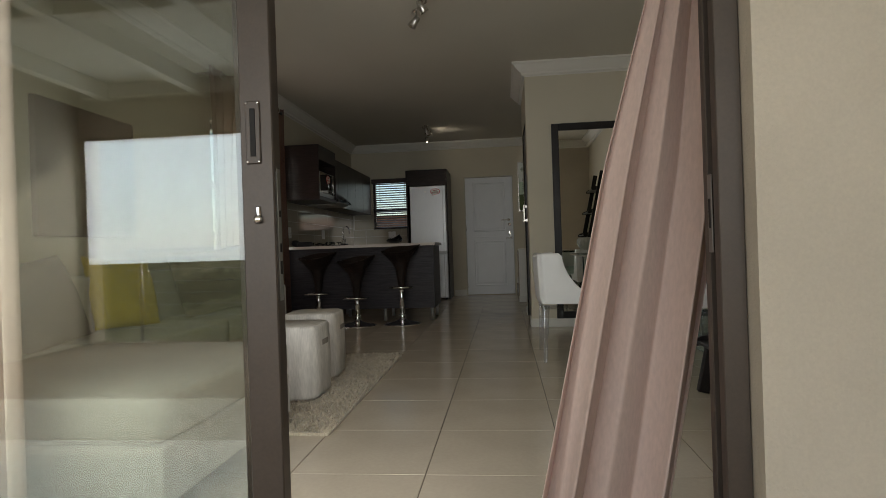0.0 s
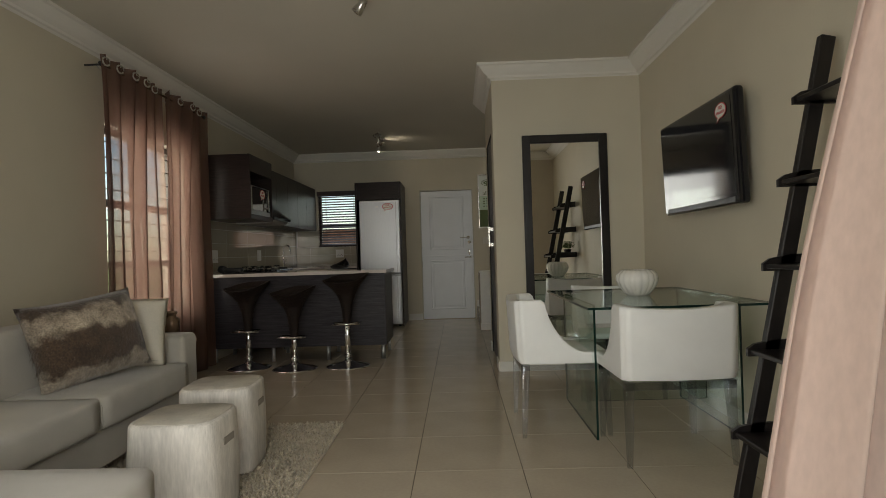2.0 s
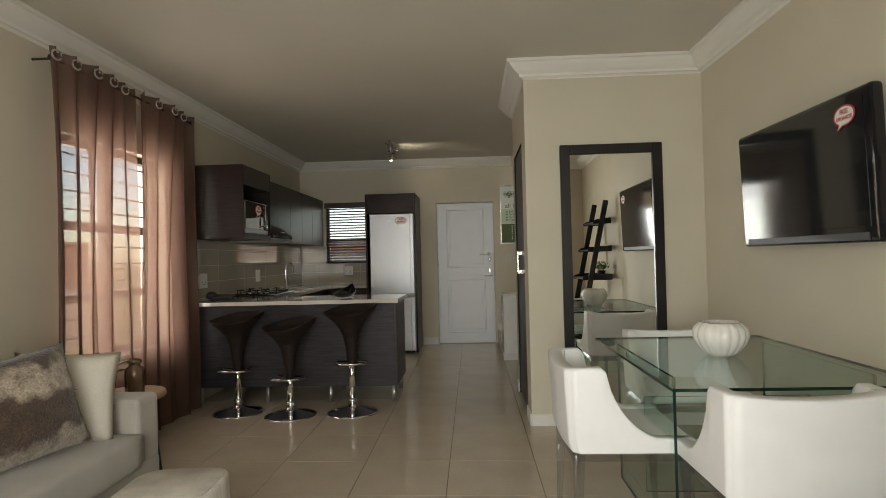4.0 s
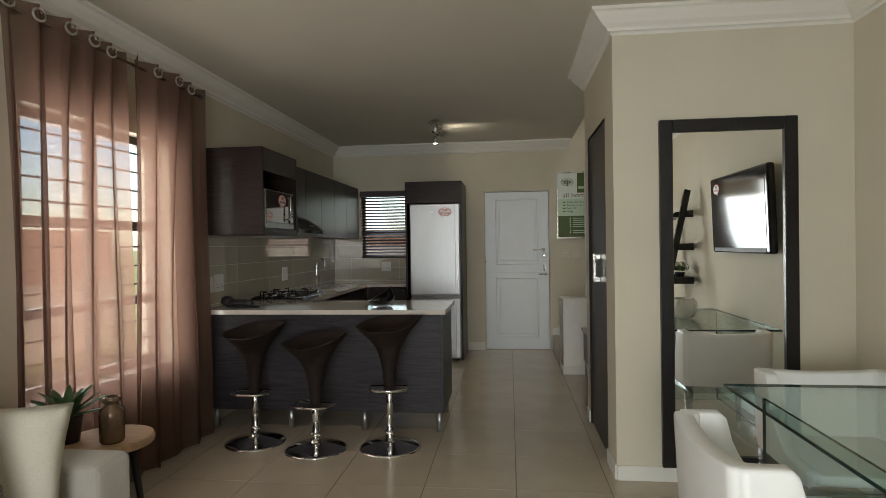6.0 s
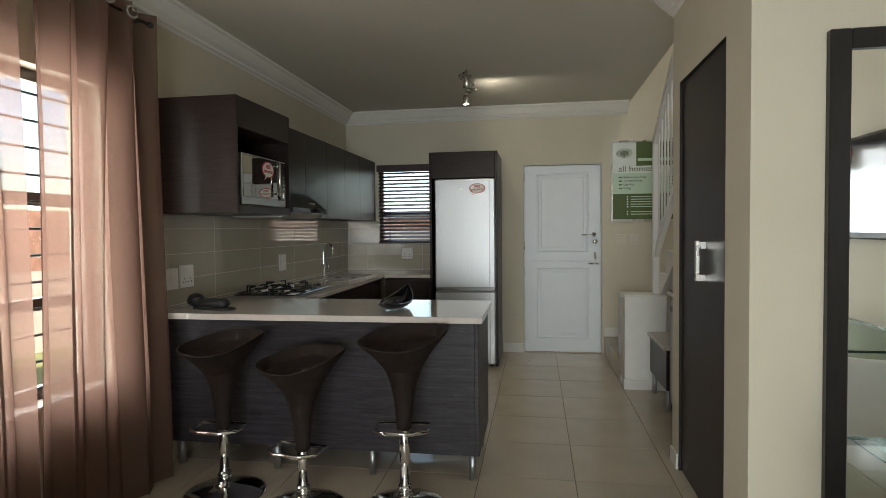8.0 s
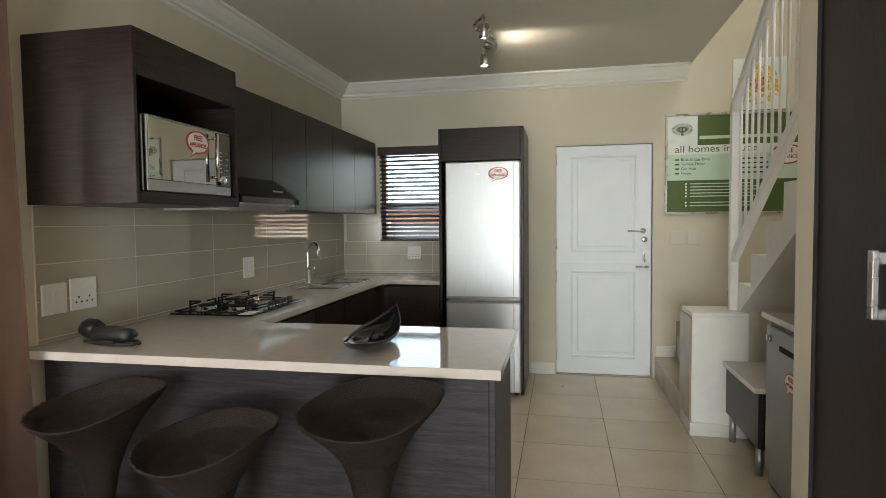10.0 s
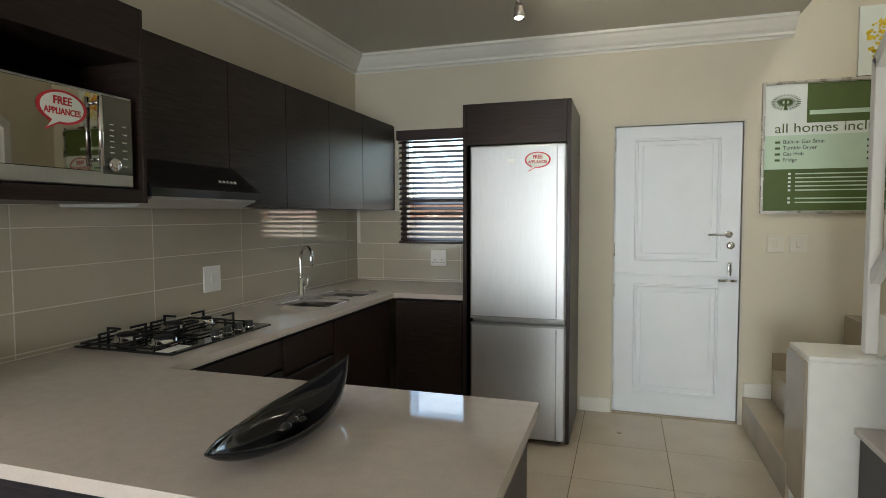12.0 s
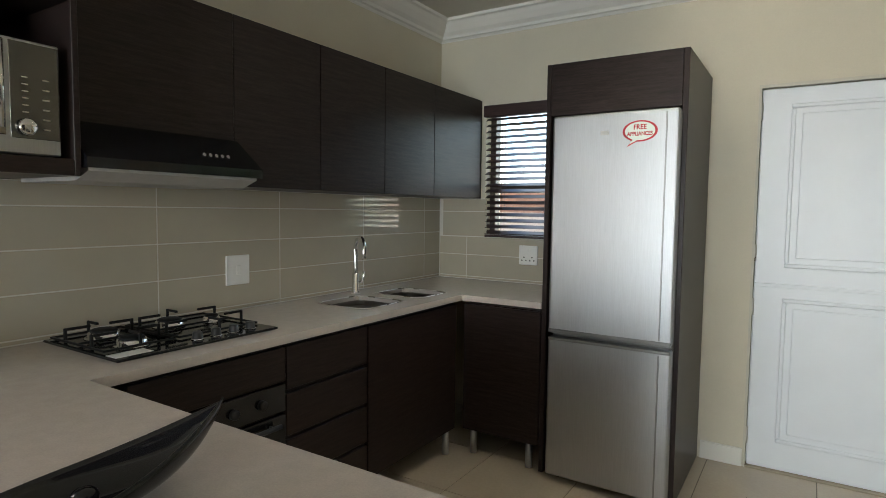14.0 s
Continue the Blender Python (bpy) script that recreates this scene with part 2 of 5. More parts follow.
MWGLASS = mat("microwave_mirror_glass", (0.40, 0.39, 0.36), 0.02, 1.0, var=0.0)
GREENG = mat("green_print", (0.075, 0.115, 0.022), 0.5, var=0.05)
PAPER = mat("poster_paper", (0.72, 0.76, 0.70), 0.45, var=0.02)
PALEG = mat("poster_pale_green", (0.52, 0.66, 0.50), 0.45, var=0.02)
RED = mat("red_print", (0.45, 0.02, 0.03), 0.4, var=0.05)
YELP = mat("yellow_print", (0.75, 0.55, 0.02), 0.5, var=0.3, scale=60)
ORP = mat("orange_print", (0.65, 0.20, 0.02), 0.5, var=0.3, scale=60)
PAINTING = mat("plum_canvas", (0.075, 0.045, 0.045), 0.8, var=0.35, scale=3, stretch=(1, 1, 10), bump=0.3, bscale=200)
LEAF = mat("succulent_leaf", (0.06, 0.13, 0.045), 0.4, var=0.2, scale=20)
LEAF2 = mat("small_leaf", (0.07, 0.13, 0.02), 0.55, var=0.3, scale=60, rnd=0.2)
POTB = mat("brown_pot", (0.05, 0.035, 0.028), 0.5, var=0.1)
BRONZE = mat("bronze_glaze", (0.22, 0.15, 0.10), 0.25, 0.7, var=0.15, scale=20)
BLINDW = mat("dark_blind_wood", (0.035, 0.018, 0.016), 0.35, var=0.3, scale=8, stretch=(1, 12, 12))
BRICKP = mat("paving_brick", (0.34, 0.25, 0.18), 0.85, var=0.2, scale=20, bump=0.5)
BRICKW = mat("neighbour_brick", (0.30, 0.14, 0.09), 0.85, var=0.25, scale=9, bump=0.5)
PINKW = mat("neighbour_plaster", (0.48, 0.35, 0.28), 0.85, var=0.06, scale=2)
GRASS = mat("dry_grass", (0.20, 0.19, 0.07), 0.95, var=0.35, scale=3, fine=0.3)
ROOFW = mat("patio_beam_white", (0.74, 0.72, 0.66), 0.6, var=0.04)
STAIRT = mat("stair_tile", (0.36, 0.30, 0.22), 0.25, var=0.06, scale=5)
STAIRG = mat("stair_side_paint", (0.78, 0.76, 0.70), 0.6, var=0.03)
GEDGE = mat("green_glass_edge", (0.006, 0.026, 0.020), 0.1, var=0.05)
PANE = glass_mat("window_glass", (0.95, 0.97, 0.96))
SLIDEG = glass_mat("sliding_door_glass", (0.84, 0.86, 0.83), 2.0)
TABLEG = glass_mat("table_glass", (0.87, 0.94, 0.91), 2.2)
ACRYL = glass_mat("clear_acrylic", (0.82, 0.83, 0.84), 2.2)
SHEER = cloth_mat("sheer_brown_curtain", (0.205, 0.121, 0.093), 0.2, 0.6)
PINKC = cloth_mat("pink_curtain", (0.63, 0.49, 0.43), 0.0, 0.18)
BULB = glow_mat("lamp_bulb", (1.0, 0.92, 0.78), 8)


# ---- builders ----
def part(name, bm, material, parent=None, label="", smooth=False):
    me = bpy.data.meshes.new(name)
    bmesh.ops.recalc_face_normals(bm, faces=bm.faces)
    if smooth:
        for f in bm.faces:
            f.smooth = True
    bm.to_mesh(me)
    bm.free()
    for m in (material if isinstance(material, (list, tuple)) else [material]):
        me.materials.append(m)
    ob = new(name, me)
    if parent is not None:
        ob.parent = parent
    if label:
        ob["label"] = label
    return ob


def thing(name, at, label, category, group="", rz=0):
    e = new(name)
    e.empty_display_size = 0.1
    e.matrix_basis = pose(*at, 0, 0, rz)
    return tagged(e, label, category, group)


def add_box(bm, lo, hi, bevel=0.0, seg=1, m=None, mi=0):
    r = bmesh.ops.create_cube(bm, size=1)
    vs = r["verts"]
    c = [(a + b) / 2 for a, b in zip(lo, hi)]
    s = [abs(b - a) for a, b in zip(lo, hi)]
    for v in vs:
        v.co = Vector((c[0] + v.co.x * s[0], c[1] + v.co.y * s[1], c[2] + v.co.z * s[2]))
    fs = set(f for v in vs for f in v.link_faces)
    for f in fs:
        f.material_index = mi
    if bevel:
        es = list(set(e for v in vs for e in v.link_edges))
        r = bmesh.ops.bevel(bm, geom=es, offset=min(bevel, min(s) * 0.45), segments=seg, affect="EDGES", profile=0.5)
        vs = list(set(r["verts"]) | set(v for v in vs if v.is_valid))
    if m is not None:
        bmesh.ops.transform(bm, matrix=m, verts=[v for v in vs if v.is_valid])
    return vs


def box(name, lo, hi, material, parent=None, bevel=0.003, seg=1, label="", m=None):
    bm = bmesh.new()
    add_box(bm, lo, hi, bevel, seg, m)
    return part(name, bm, material, parent, label)


def boxes(name, items, material, parent=None, bevel=0.0, label=""):
    bm = bmesh.new()
    for lo, hi in items:
        add_box(bm, lo, hi, bevel)
    return part(name, bm, material, parent, label)


def add_rod(bm, a, b, r1, r2=None, seg=12):
    r2 = r1 if r2 is None else r2
    a, b = Vector(a), Vector(b)
    d = b - a
    q = d.to_track_quat("Z", "Y").to_matrix().to_4x4()
    bmesh.ops.create_cone(bm, cap_ends=True, segments=seg, radius1=r1, radius2=r2, depth=d.length, matrix=Matrix.Translation((a + b) / 2) @ q)


def rod(name, a, b, r, material, parent=None, r2=None, seg=14, label=""):
    bm = bmesh.new()
    add_rod(bm, a, b, r, r2, seg)
    ob = part(name, bm, material, parent, label)
    for f in ob.data.polygons:
        f.use_smooth = len(f.vertices) == 4
    return ob


def add_lathe(bm, prof, seg=32, warp=None, close=False):
    """Revolve (r, z) pairs round the z axis."""
    rings = []
    for r, z in prof:
        ring = []
        for i in range(seg):
            a = 2 * math.pi * i / seg
            p = Vector((r * math.cos(a), r * math.sin(a), z))
            if warp:
                p = warp(p, a, r, z)
            ring.append(bm.verts.new(p))
        rings.append(ring)
    for i in range(len(rings) - 1):
        for j in range(seg):
            bm.faces.new((rings[i][j], rings[i][(j + 1) % seg], rings[i + 1][(j + 1) % seg], rings[i + 1][j]))
    if close:
        bm.faces.new(rings[0][::-1])
        bm.faces.new(rings[-1])


def lathe(name, prof, material, parent=None, seg=32, warp=None, close=True, label=""):
    bm = bmesh.new()
    add_lathe(bm, prof, seg, warp, close)
    return part(name, bm, material, parent, label, smooth=True)


def tube(name, pts, r, material, parent=None, seg=10, closed=False, label=""):
    """A round bar bent along points."""
    bm = bmesh.new()
    pts = [Vector(p) for p in pts]
    n, rings = len(pts), []
    for i, p in enumerate(pts):
        a = pts[i - 1] if (i or closed) else p
        b = pts[(i + 1) % n] if (i < n - 1 or closed) else p
        q = (b - a).to_track_quat("Z", "Y").to_matrix()
        rings.append([bm.verts.new(p + q @ Vector((r * math.cos(2 * math.pi * k / seg), r * math.sin(2 * math.pi * k / seg), 0))) for k in range(seg)])
    for i in range(n if closed else n - 1):
        for k in range(seg):
            A, B = rings[i], rings[(i + 1) % n]
            bm.faces.new((A[k], A[(k + 1) % seg], B[(k + 1) % seg], B[k]))
    if not closed:
        bm.faces.new(rings[0][::-1]), bm.faces.new(rings[-1])
    return part(name, bm, material, parent, label, smooth=True)


def sheet(name, f, nu, nv, material, parent=None, thick=0.0, label="", skip=None):
    """A cloth: f(u, v) gives the place, u and v from 0 to 1."""
    bm = bmesh.new()
    g = [[bm.verts.new(f(i / nu, j / nv)) for j in range(nv + 1)] for i in range(nu + 1)]
    for i in range(nu):
        for j in range(nv):
            bm.faces.new((g[i][j], g[i + 1][j], g[i + 1][j + 1], g[i][j + 1]))
    ob = part(name, bm, material, parent, label, smooth=True)
    if thick:
        md = ob.modifiers.new("thickness", "SOLIDIFY")
        md.thickness = thick
    return ob


def prism(name, poly, axis, a, b, material, parent=None, label="", bevel=0.0):
    """Extrude a closed outline along an axis; the outline's pairs are the other two axes in order."""
    bm = bmesh.new()

    def at(p, d):
        return {"x": (d, p[0], p[1]), "y": (p[0], d, p[1]), "z": (p[0], p[1], d)}[axis]
    A = [bm.verts.new(at(p, a)) for p in poly]
    B = [bm.verts.new(at(p, b)) for p in poly]
    n = len(poly)
    bm.faces.new(A), bm.faces.new(B[::-1])
    for i in range(n):
        bm.faces.new((A[i], A[(i + 1) % n], B[(i + 1) % n], B[i]))
    if bevel:
        bmesh.ops.bevel(bm, geom=list(bm.edges), offset=bevel, segments=1, affect="EDGES")
    return part(name, bm, material, parent, label)


def writing(name, text, at, rot, size, material, parent, depth=0.0006, align="LEFT", squeeze=1.0, bold=0.0):
    cu = bpy.data.curves.new(name, "FONT")
    cu.body, cu.size, cu.extrude, cu.align_x, cu.offset = text, size, depth, align, bold * size
    tmp = bpy.data.objects.new(name, cu)
    me = bpy.data.meshes.new_from_object(tmp)
    bpy.data.objects.remove(tmp)
    me.materials.append(material)
    ob = new(name, me)
    ob.parent = parent
    ob.matrix_basis = pose(*at, *rot) @ Matrix.Diagonal((squeeze, 1, 1, 1))
    return ob


def structure(ob, label, category):
    return tagged(ob, label, category, kind="structure")


LW, RX, FY, BW, PX, PY, CZ = -2.46, 1.70, 1.15, 9.716, 0.424, 5.70, 2.65

# ---- walls ----
structure(boxes("wall_left", [((LW - 0.22, 0.97, -0.1), (LW, 4.82, 3.0)), ((LW - 0.22, 6.02, -0.1), (LW, BW + 0.22, 3.0)), ((LW - 0.22, 4.82, -0.1), (LW, 6.02, 0.60)), ((LW - 0.22, 4.82, 2.07), (LW, 6.02, 3.0))], WALL), "warm beige painted wall with a wide curtained window", "wall")
structure(boxes("wall_back", [((LW, BW, -0.1), (-2.095, BW + 0.22, 5.2)), ((-1.40, BW, -0.1), (-0.488, BW + 0.22, 5.2)), ((-2.095, BW, -0.1), (-1.40, BW + 0.22, 1.19)), ((-2.095, BW, 2.06), (-1.40, BW + 0.22, 5.2)), ((-0.488, BW, 2.035), (0.347, BW + 0.22, 5.2)), ((0.347, BW, -0.1), (RX + 0.2, BW + 0.22, 5.2))], WALL), "beige painted end wall with the entrance door", "wall")
structure(boxes("wall_right", [((RX, 0.97, -0.1), (RX + 0.2, BW, 5.2))], WALL), "beige painted wall carrying the television", "wall")
structure(boxes("wall_pier", [((PX, PY, -0.02), (RX, PY + 0.12, CZ + 0.25))], WALL), "beige wall behind the standing mirror", "wall")
structure(boxes("wall_closet", [((PX, PY + 0.12, -0.02), (PX + 0.12, 5.98, CZ + 0.25)), ((PX, 6.75, -0.02), (PX + 0.12, 6.90, CZ + 0.25)), ((PX, 5.98, 2.125), (PX + 0.12, 6.75, CZ + 0.25)), ((PX + 0.12, 6.84, -0.02), (RX, 6.90, CZ + 0.25))], WALL), "beige partition holding the cupboard under the stairs", "wall")
structure(boxes("wall_front", [((0.640, 0.97, -0.3), (RX + 0.2, FY, 3.0)), ((LW - 0.22, 0.97, -0.3), (-1.45, FY, 3.0)), ((-1.45, 0.97, 2.14), (0.640, FY, 3.0))], OUTWALL), "textured beige plaster wall beside the sliding door", "wall")
structure(boxes("wall_stairwell", [((0.62, 5.5, CZ + 0.25), (0.74, 6.0, 5.2)), ((0.62, 5.5, CZ + 0.25), (RX, 5.62, 5.2)), ((0.50, 5.5, CZ + 0.25), (0.62, BW, 5.2))], WALL), "pale wall of the upper stairwell", "wall")
structure(boxes("ceiling_stairwell", [((0.50, 5.5, 5.2), (RX + 0.2, BW + 0.22, 5.35))], CEIL), "pale ceiling over the stairwell", "ceiling")
structure(boxes("ceiling", [((LW, FY, CZ), (PX, BW, CZ + 0.25)), ((PX, FY, CZ), (RX, PY, CZ + 0.25)), ((PX, 6.90, CZ), (0.62, BW, CZ + 0.25))], CEIL), "off-white painted plaster ceiling", "ceiling")

# cornice: stepped cove profile, out from the wall and down from the ceiling
CP = [(0, 0), (0.125, 0), (0.125, -0.018), (0.108, -0.024), (0.092, -0.045), (0.062, -0.075), (0.035, -0.092), (0.03, -0.108), (0.012, -0.112), (0, -0.125)]


def cornice(p, q, inward, m0=0, m1=0, name="trim"):
    """A run of cornice from p to q; inward points from the wall into the room, m0 and m1 mitre its ends outwards."""
    bm = bmesh.new()
    run = Vector((q[0] - p[0], q[1] - p[1])).normalized()
    A = [bm.verts.new((p[0] + (inward[0] - run.x * m0) * d, p[1] + (inward[1] - run.y * m0) * d, CZ - 0.001 + z)) for d, z in CP]
    B = [bm.verts.new((q[0] + (inward[0] + run.x * m1) * d, q[1] + (inward[1] + run.y * m1) * d, CZ - 0.001 + z)) for d, z in CP]
    n = len(CP)
    bm.faces.new(A), bm.faces.new(B[::-1])
    for i in range(n):
        bm.faces.new((A[i], A[(i + 1) % n], B[(i + 1) % n], B[i]))
    return structure(part(name, bm, CORN), "white moulded plaster cornice under the ceiling", "cornice")


cornice((LW, FY), (LW, BW), (1, 0), -1, -1)
cornice((LW, BW), (0.60, BW), (0, -1), -1, 0)
cornice((PX, PY), (RX, PY), (0, -1), 1, -1)
cornice((RX, FY), (RX, PY), (-1, 0), -1, -1)
cornice((PX, PY), (PX, 6.90), (-1, 0), 1, 0)
cornice((LW, FY), (RX, FY), (0, 1), -1, -1)

# skirting
SK = [((LW, FY, 0), (LW + 0.012, 6.42, 0.09)), ((-0.70, BW - 0.012, 0), (-0.49, BW, 0.10)), ((PX + 0.001, PY - 0.012, 0), (RX, PY, 0.085)), ((RX - 0.012, FY, 0), (RX, PY - 0.012, 0.085)), ((PX - 0.012, PY, 0), (PX, 5.97, 0.085)), ((PX - 0.012, 6.76, 0), (PX, 6.90, 0.085)), ((0.72, FY, 0), (RX - 0.012, FY + 0.012, 0.085))]
for lo, hi in SK:
    structure(box("baseboard", lo, hi, SKIRT, bevel=0.002), "narrow off-white skirting along the wall", "skirting")

# ---- floor ----
floor = structure(box("floor", (LW - 0.1, 0.9, -0.2), (RX + 0.1, BW + 0.2, -0.004), GROUT, bevel=0), "large glossy beige floor tiles with dark joints", "floor")
TXS = [LW] + [-0.147 + 0.513 * i for i in range(-4, 4)] + [RX]
TYS = [1.07] + [9.10 - 0.513 * k for k in range(15, -1, -1)] + [BW]
tile_cache = {}


def tile_piece(name, w, d, h, material, parent, at, m=None, bev=0.0015):
    key = (name, round(w, 3), round(d, 3), material.name)
    if key not in tile_cache:
        bm = bmesh.new()
        add_box(bm, (-w / 2, -d / 2, -h), (w / 2, d / 2, 0), bev)
        me = bpy.data.meshes.new(name)
        bm.to_mesh(me)
        bm.free()
        me.materials.append(material)
        tile_cache[key] = me
    ob = new(name, tile_cache[key])
    ob.parent = parent
    ob.matrix_basis = Matrix.Translation(at) @ (m or Matrix())
    return ob

# ---- entrance door ----
door_e = structure(thing("door_1", (-0.068, BW, 0), "closed white two-leaf stable door with moulded panels", "door"), "", "")
DX0, DX1 = -0.408, 0.401
boxes("frame", [((DX0 - 0.012, -0.004, 0), (DX0, 0.07, 2.035)), ((DX1, -0.004, 0), (DX1 + 0.014, 0.07, 2.035)), ((DX0, -0.004, 2.018), (DX1, 0.07, 2.035))], FRAMEP, door_e, 0.0)


def door_leaf(z0, z1, pz0, pz1):
    lf = box("leaf", (DX0 + 0.006, 0.018, z0), (DX1 - 0.006, 0.058, z1), WHITEP, door_e, 0.003)
    x0, x1 = DX0 + 0.135, DX1 - 0.13
    for (a, b, c, d) in ((x0, x1, pz0, pz0 + 0.022), (x0, x1, pz1 - 0.022, pz1), (x0, x0 + 0.022, pz0 + 0.022, pz1 - 0.022), (x1 - 0.022, x1, pz0 + 0.022, pz1 - 0.022)):
        box("moulding", (a, 0.006, c), (b, 0.019, d), WHITEP, lf, 0.005)
    box("panel", (x0 + 0.05, 0.011, pz0 + 0.05), (x1 - 0.05, 0.019, pz1 - 0.05), WHITEP, lf, 0.004)
    for z in (z0 + 0.12, z1 - 0.16):
        rod("hinge", (DX0 + 0.001, 0.008, z), (DX0 + 0.001, 0.008, z + 0.09), 0.008, SATIN, lf)
    return lf


low = door_leaf(0.012, 0.992, 0.16, 0.93)
top = door_leaf(0.998, 2.014, 1.09, 1.93)
box("rebate_rail", (DX0 + 0.008, 0.008, 0.985), (DX1 - 0.008, 0.019, 1.004), WHITEP, top, 0.002)
hx = DX1 - 0.075
lathe("rose", [(0.024, 0), (0.024, 0.006), (0.014, 0.010)], SATIN, top).matrix_basis = pose(hx, 0.018, 1.275, 90, 0, 0)
tube("lever", [(hx, 0.018, 1.275), (hx, -0.03, 1.275), (hx - 0.02, -0.036, 1.275), (hx - 0.13, -0.036, 1.273)], 0.008, SATIN, top)
lathe("lock_cylinder", [(0.026, 0), (0.026, 0.008), (0.012, 0.012)], CHROME, top).matrix_basis = pose(hx + 0.012, 0.018, 1.20, 90, 0, 0)
box("escutcheon", (hx - 0.002, 0.012, 0.985), (hx + 0.026, 0.019, 1.09), SATIN, top, 0.003)
rod("bolt", (hx + 0.012, 0.004, 1.0), (hx + 0.012, 0.004, 1.085), 0.007, CHROME, top)
rod("latch", (hx - 0.06, 0.002, 0.965), (hx + 0.05, 0.002, 0.965), 0.009, SATIN, low)
box("key", (hx + 0.005, -0.012, 1.04), (hx + 0.016, -0.008, 1.075), CHROME, top, 0.001)
# unseen backing sheet added to block daylight leaking round the leaves
box("light_block_panel", (DX0, 0.059, 0.0), (DX1, 0.069, 2.03), WHITEP, door_e, 0)
box("threshold_bar", (DX0, -0.006, 0.0), (DX1, 0.06, 0.011), STAIRT, door_e, 0.002)

# ---- sliding door ----
slide = structure(thing("door_2", (0, 1.05, 0), "open bronze aluminium sliding door with a clear glass leaf", "sliding door"), "", "")
boxes("outer_frame", [((0.59, -0.03, -0.03), (0.638, 0.0, 2.14)), ((0.604, 0.0, -0.03), (0.638, 0.03, 2.14)), ((0.59, 0.03, -0.03), (0.638, 0.055, 2.14)), ((0.609, 0.055, -0.03), (0.638, 0.10, 2.14)), ((-1.45, -0.03, -0.03), (-1.40, 0.12, 2.14)), ((-1.40, -0.03, 2.08), (0.59, 0.12, 2.14))], ALU, slide, 0.002)
boxes("track", [((-1.40, -0.03, -0.03), (0.59, 0.12, 0.004)), ((-1.40, 0.01, 0.004), (0.59, 0.018, 0.016)), ((-1.40, 0.07, 0.004), (0.59, 0.078, 0.016))], ALU, slide, 0.0)
leaf = boxes("sliding_leaf", [((-0.418, 0.03, 0.02), (-0.342, 0.072, 2.07)), ((-1.39, 0.03, 0.02), (-1.31, 0.072, 2.07)), ((-1.31, 0.03, 0.02), (-0.418, 0.072, 0.11)), ((-1.31, 0.03, 1.99), (-0.418, 0.072, 2.07))], ALU, slide, 0.003)
g = box("glass", (-1.312, 0.048, 0.108), (-0.416, 0.054, 1.992), SLIDEG, leaf, 0)
g.visible_shadow = False
hp = box("pull_plate", (-0.404, 0.026, 1.030), (-0.369, 0.031, 1.172), ALU, leaf, 0.002)
# raised black block painting the shade of the finger recess
box("pull_recess", (-0.393, 0.0245, 1.047), (-0.380, 0.027, 1.155), SHADEBLACK, hp, 0.006)
for sx in (-0.400, -0.373):
    for sz in (1.035, 1.167):
        lathe("screw", [(0.0035, 0), (0.003, 0.002), (0.001, 0.0025)], CHROME, hp, 10).matrix_basis = pose(sx, 0.026, sz, 90, 0, 0)
lathe("cylinder_lock", [(0.010, 0), (0.010, 0.006), (0.004, 0.008)], CHROME, leaf, 18).matrix_basis = pose(-0.380, 0.028, 0.905, 90, 0, 0)
box("cylinder_body", (-0.385, 0.024, 0.908), (-0.375, 0.03, 0.935), CHROME, leaf, 0.004)
ep = box("edge_plate", (-0.3425, 0.043, 0.72), (-0.3395, 0.060, 1.02), STEELD, leaf, 0.001)
# latch openings are black blocks, shade as colour, not cut holes
for z0, z1 in ((0.78, 0.81), (0.83, 0.85), (0.91, 0.925)):
    box("latch_slot", (-0.341, 0.047, z0), (-0.3385, 0.056, z1), SHADEBLACK, ep, 0)
stk = box("strike_plate", (0.5875, 0.004, 0.80), (0.5905, 0.026, 0.96), STEELD, slide, 0.001)
# uncut slot, its inner shade coloured on as a black block
box("strike_slot", (0.5865, 0.010, 0.85), (0.589, 0.020, 0.91), SHADEBLACK, stk, 0)
fixed = boxes("fixed_panel", [((-0.455, 0.085, 0.02), (-0.395, 0.115, 2.07)), ((-1.40, 0.085, 0.02), (-1.34, 0.115, 2.07)), ((-1.34, 0.085, 0.02), (-0.455, 0.115, 0.10)), ((-1.34, 0.085, 2.0), (-0.455, 0.115, 2.07))], ALU, slide, 0.002)
g = box("fixed_glass", (-1.342, 0.098, 0.098), (-0.453, 0.104, 2.002), SLIDEG, fixed, 0)
g.visible_shadow = False

box("seal_strip", (0.600, 0.056, 0.0), (0.6085, 0.062, 2.08), SKIRT, slide, 0.001, label="pale brush seal along the jamb")

# ---- patio outside ----
ground = structure(box("ground", (-400, -400, -0.6), (400, 400, -0.07), GRASS, bevel=0), "dry grass reaching the horizon", "ground")
patio = structure(box("pavement", (-4.2, -3.3, -0.3), (2.6, 0.965, -0.055), GROUT, bevel=0), "brown brick paving of the covered patio", "paving")
bm = bmesh.new()
for i in range(30):
    for j in range(40):
        x, y = -4.15 + i * 0.225 + (0.11 if j % 2 else 0), -3.28 + j * 0.106
        if x < 2.3 and y < 0.86:
            z = -0.045 + random.uniform(-0.002, 0.002)
            v = [bm.verts.new(p) for p in ((x, y, -0.06), (x + 0.213, y, -0.06), (x + 0.213, y + 0.096, -0.06), (x, y + 0.096, -0.06), (x, y, z), (x + 0.213, y, z), (x + 0.213, y + 0.096, z), (x, y + 0.096, z))]
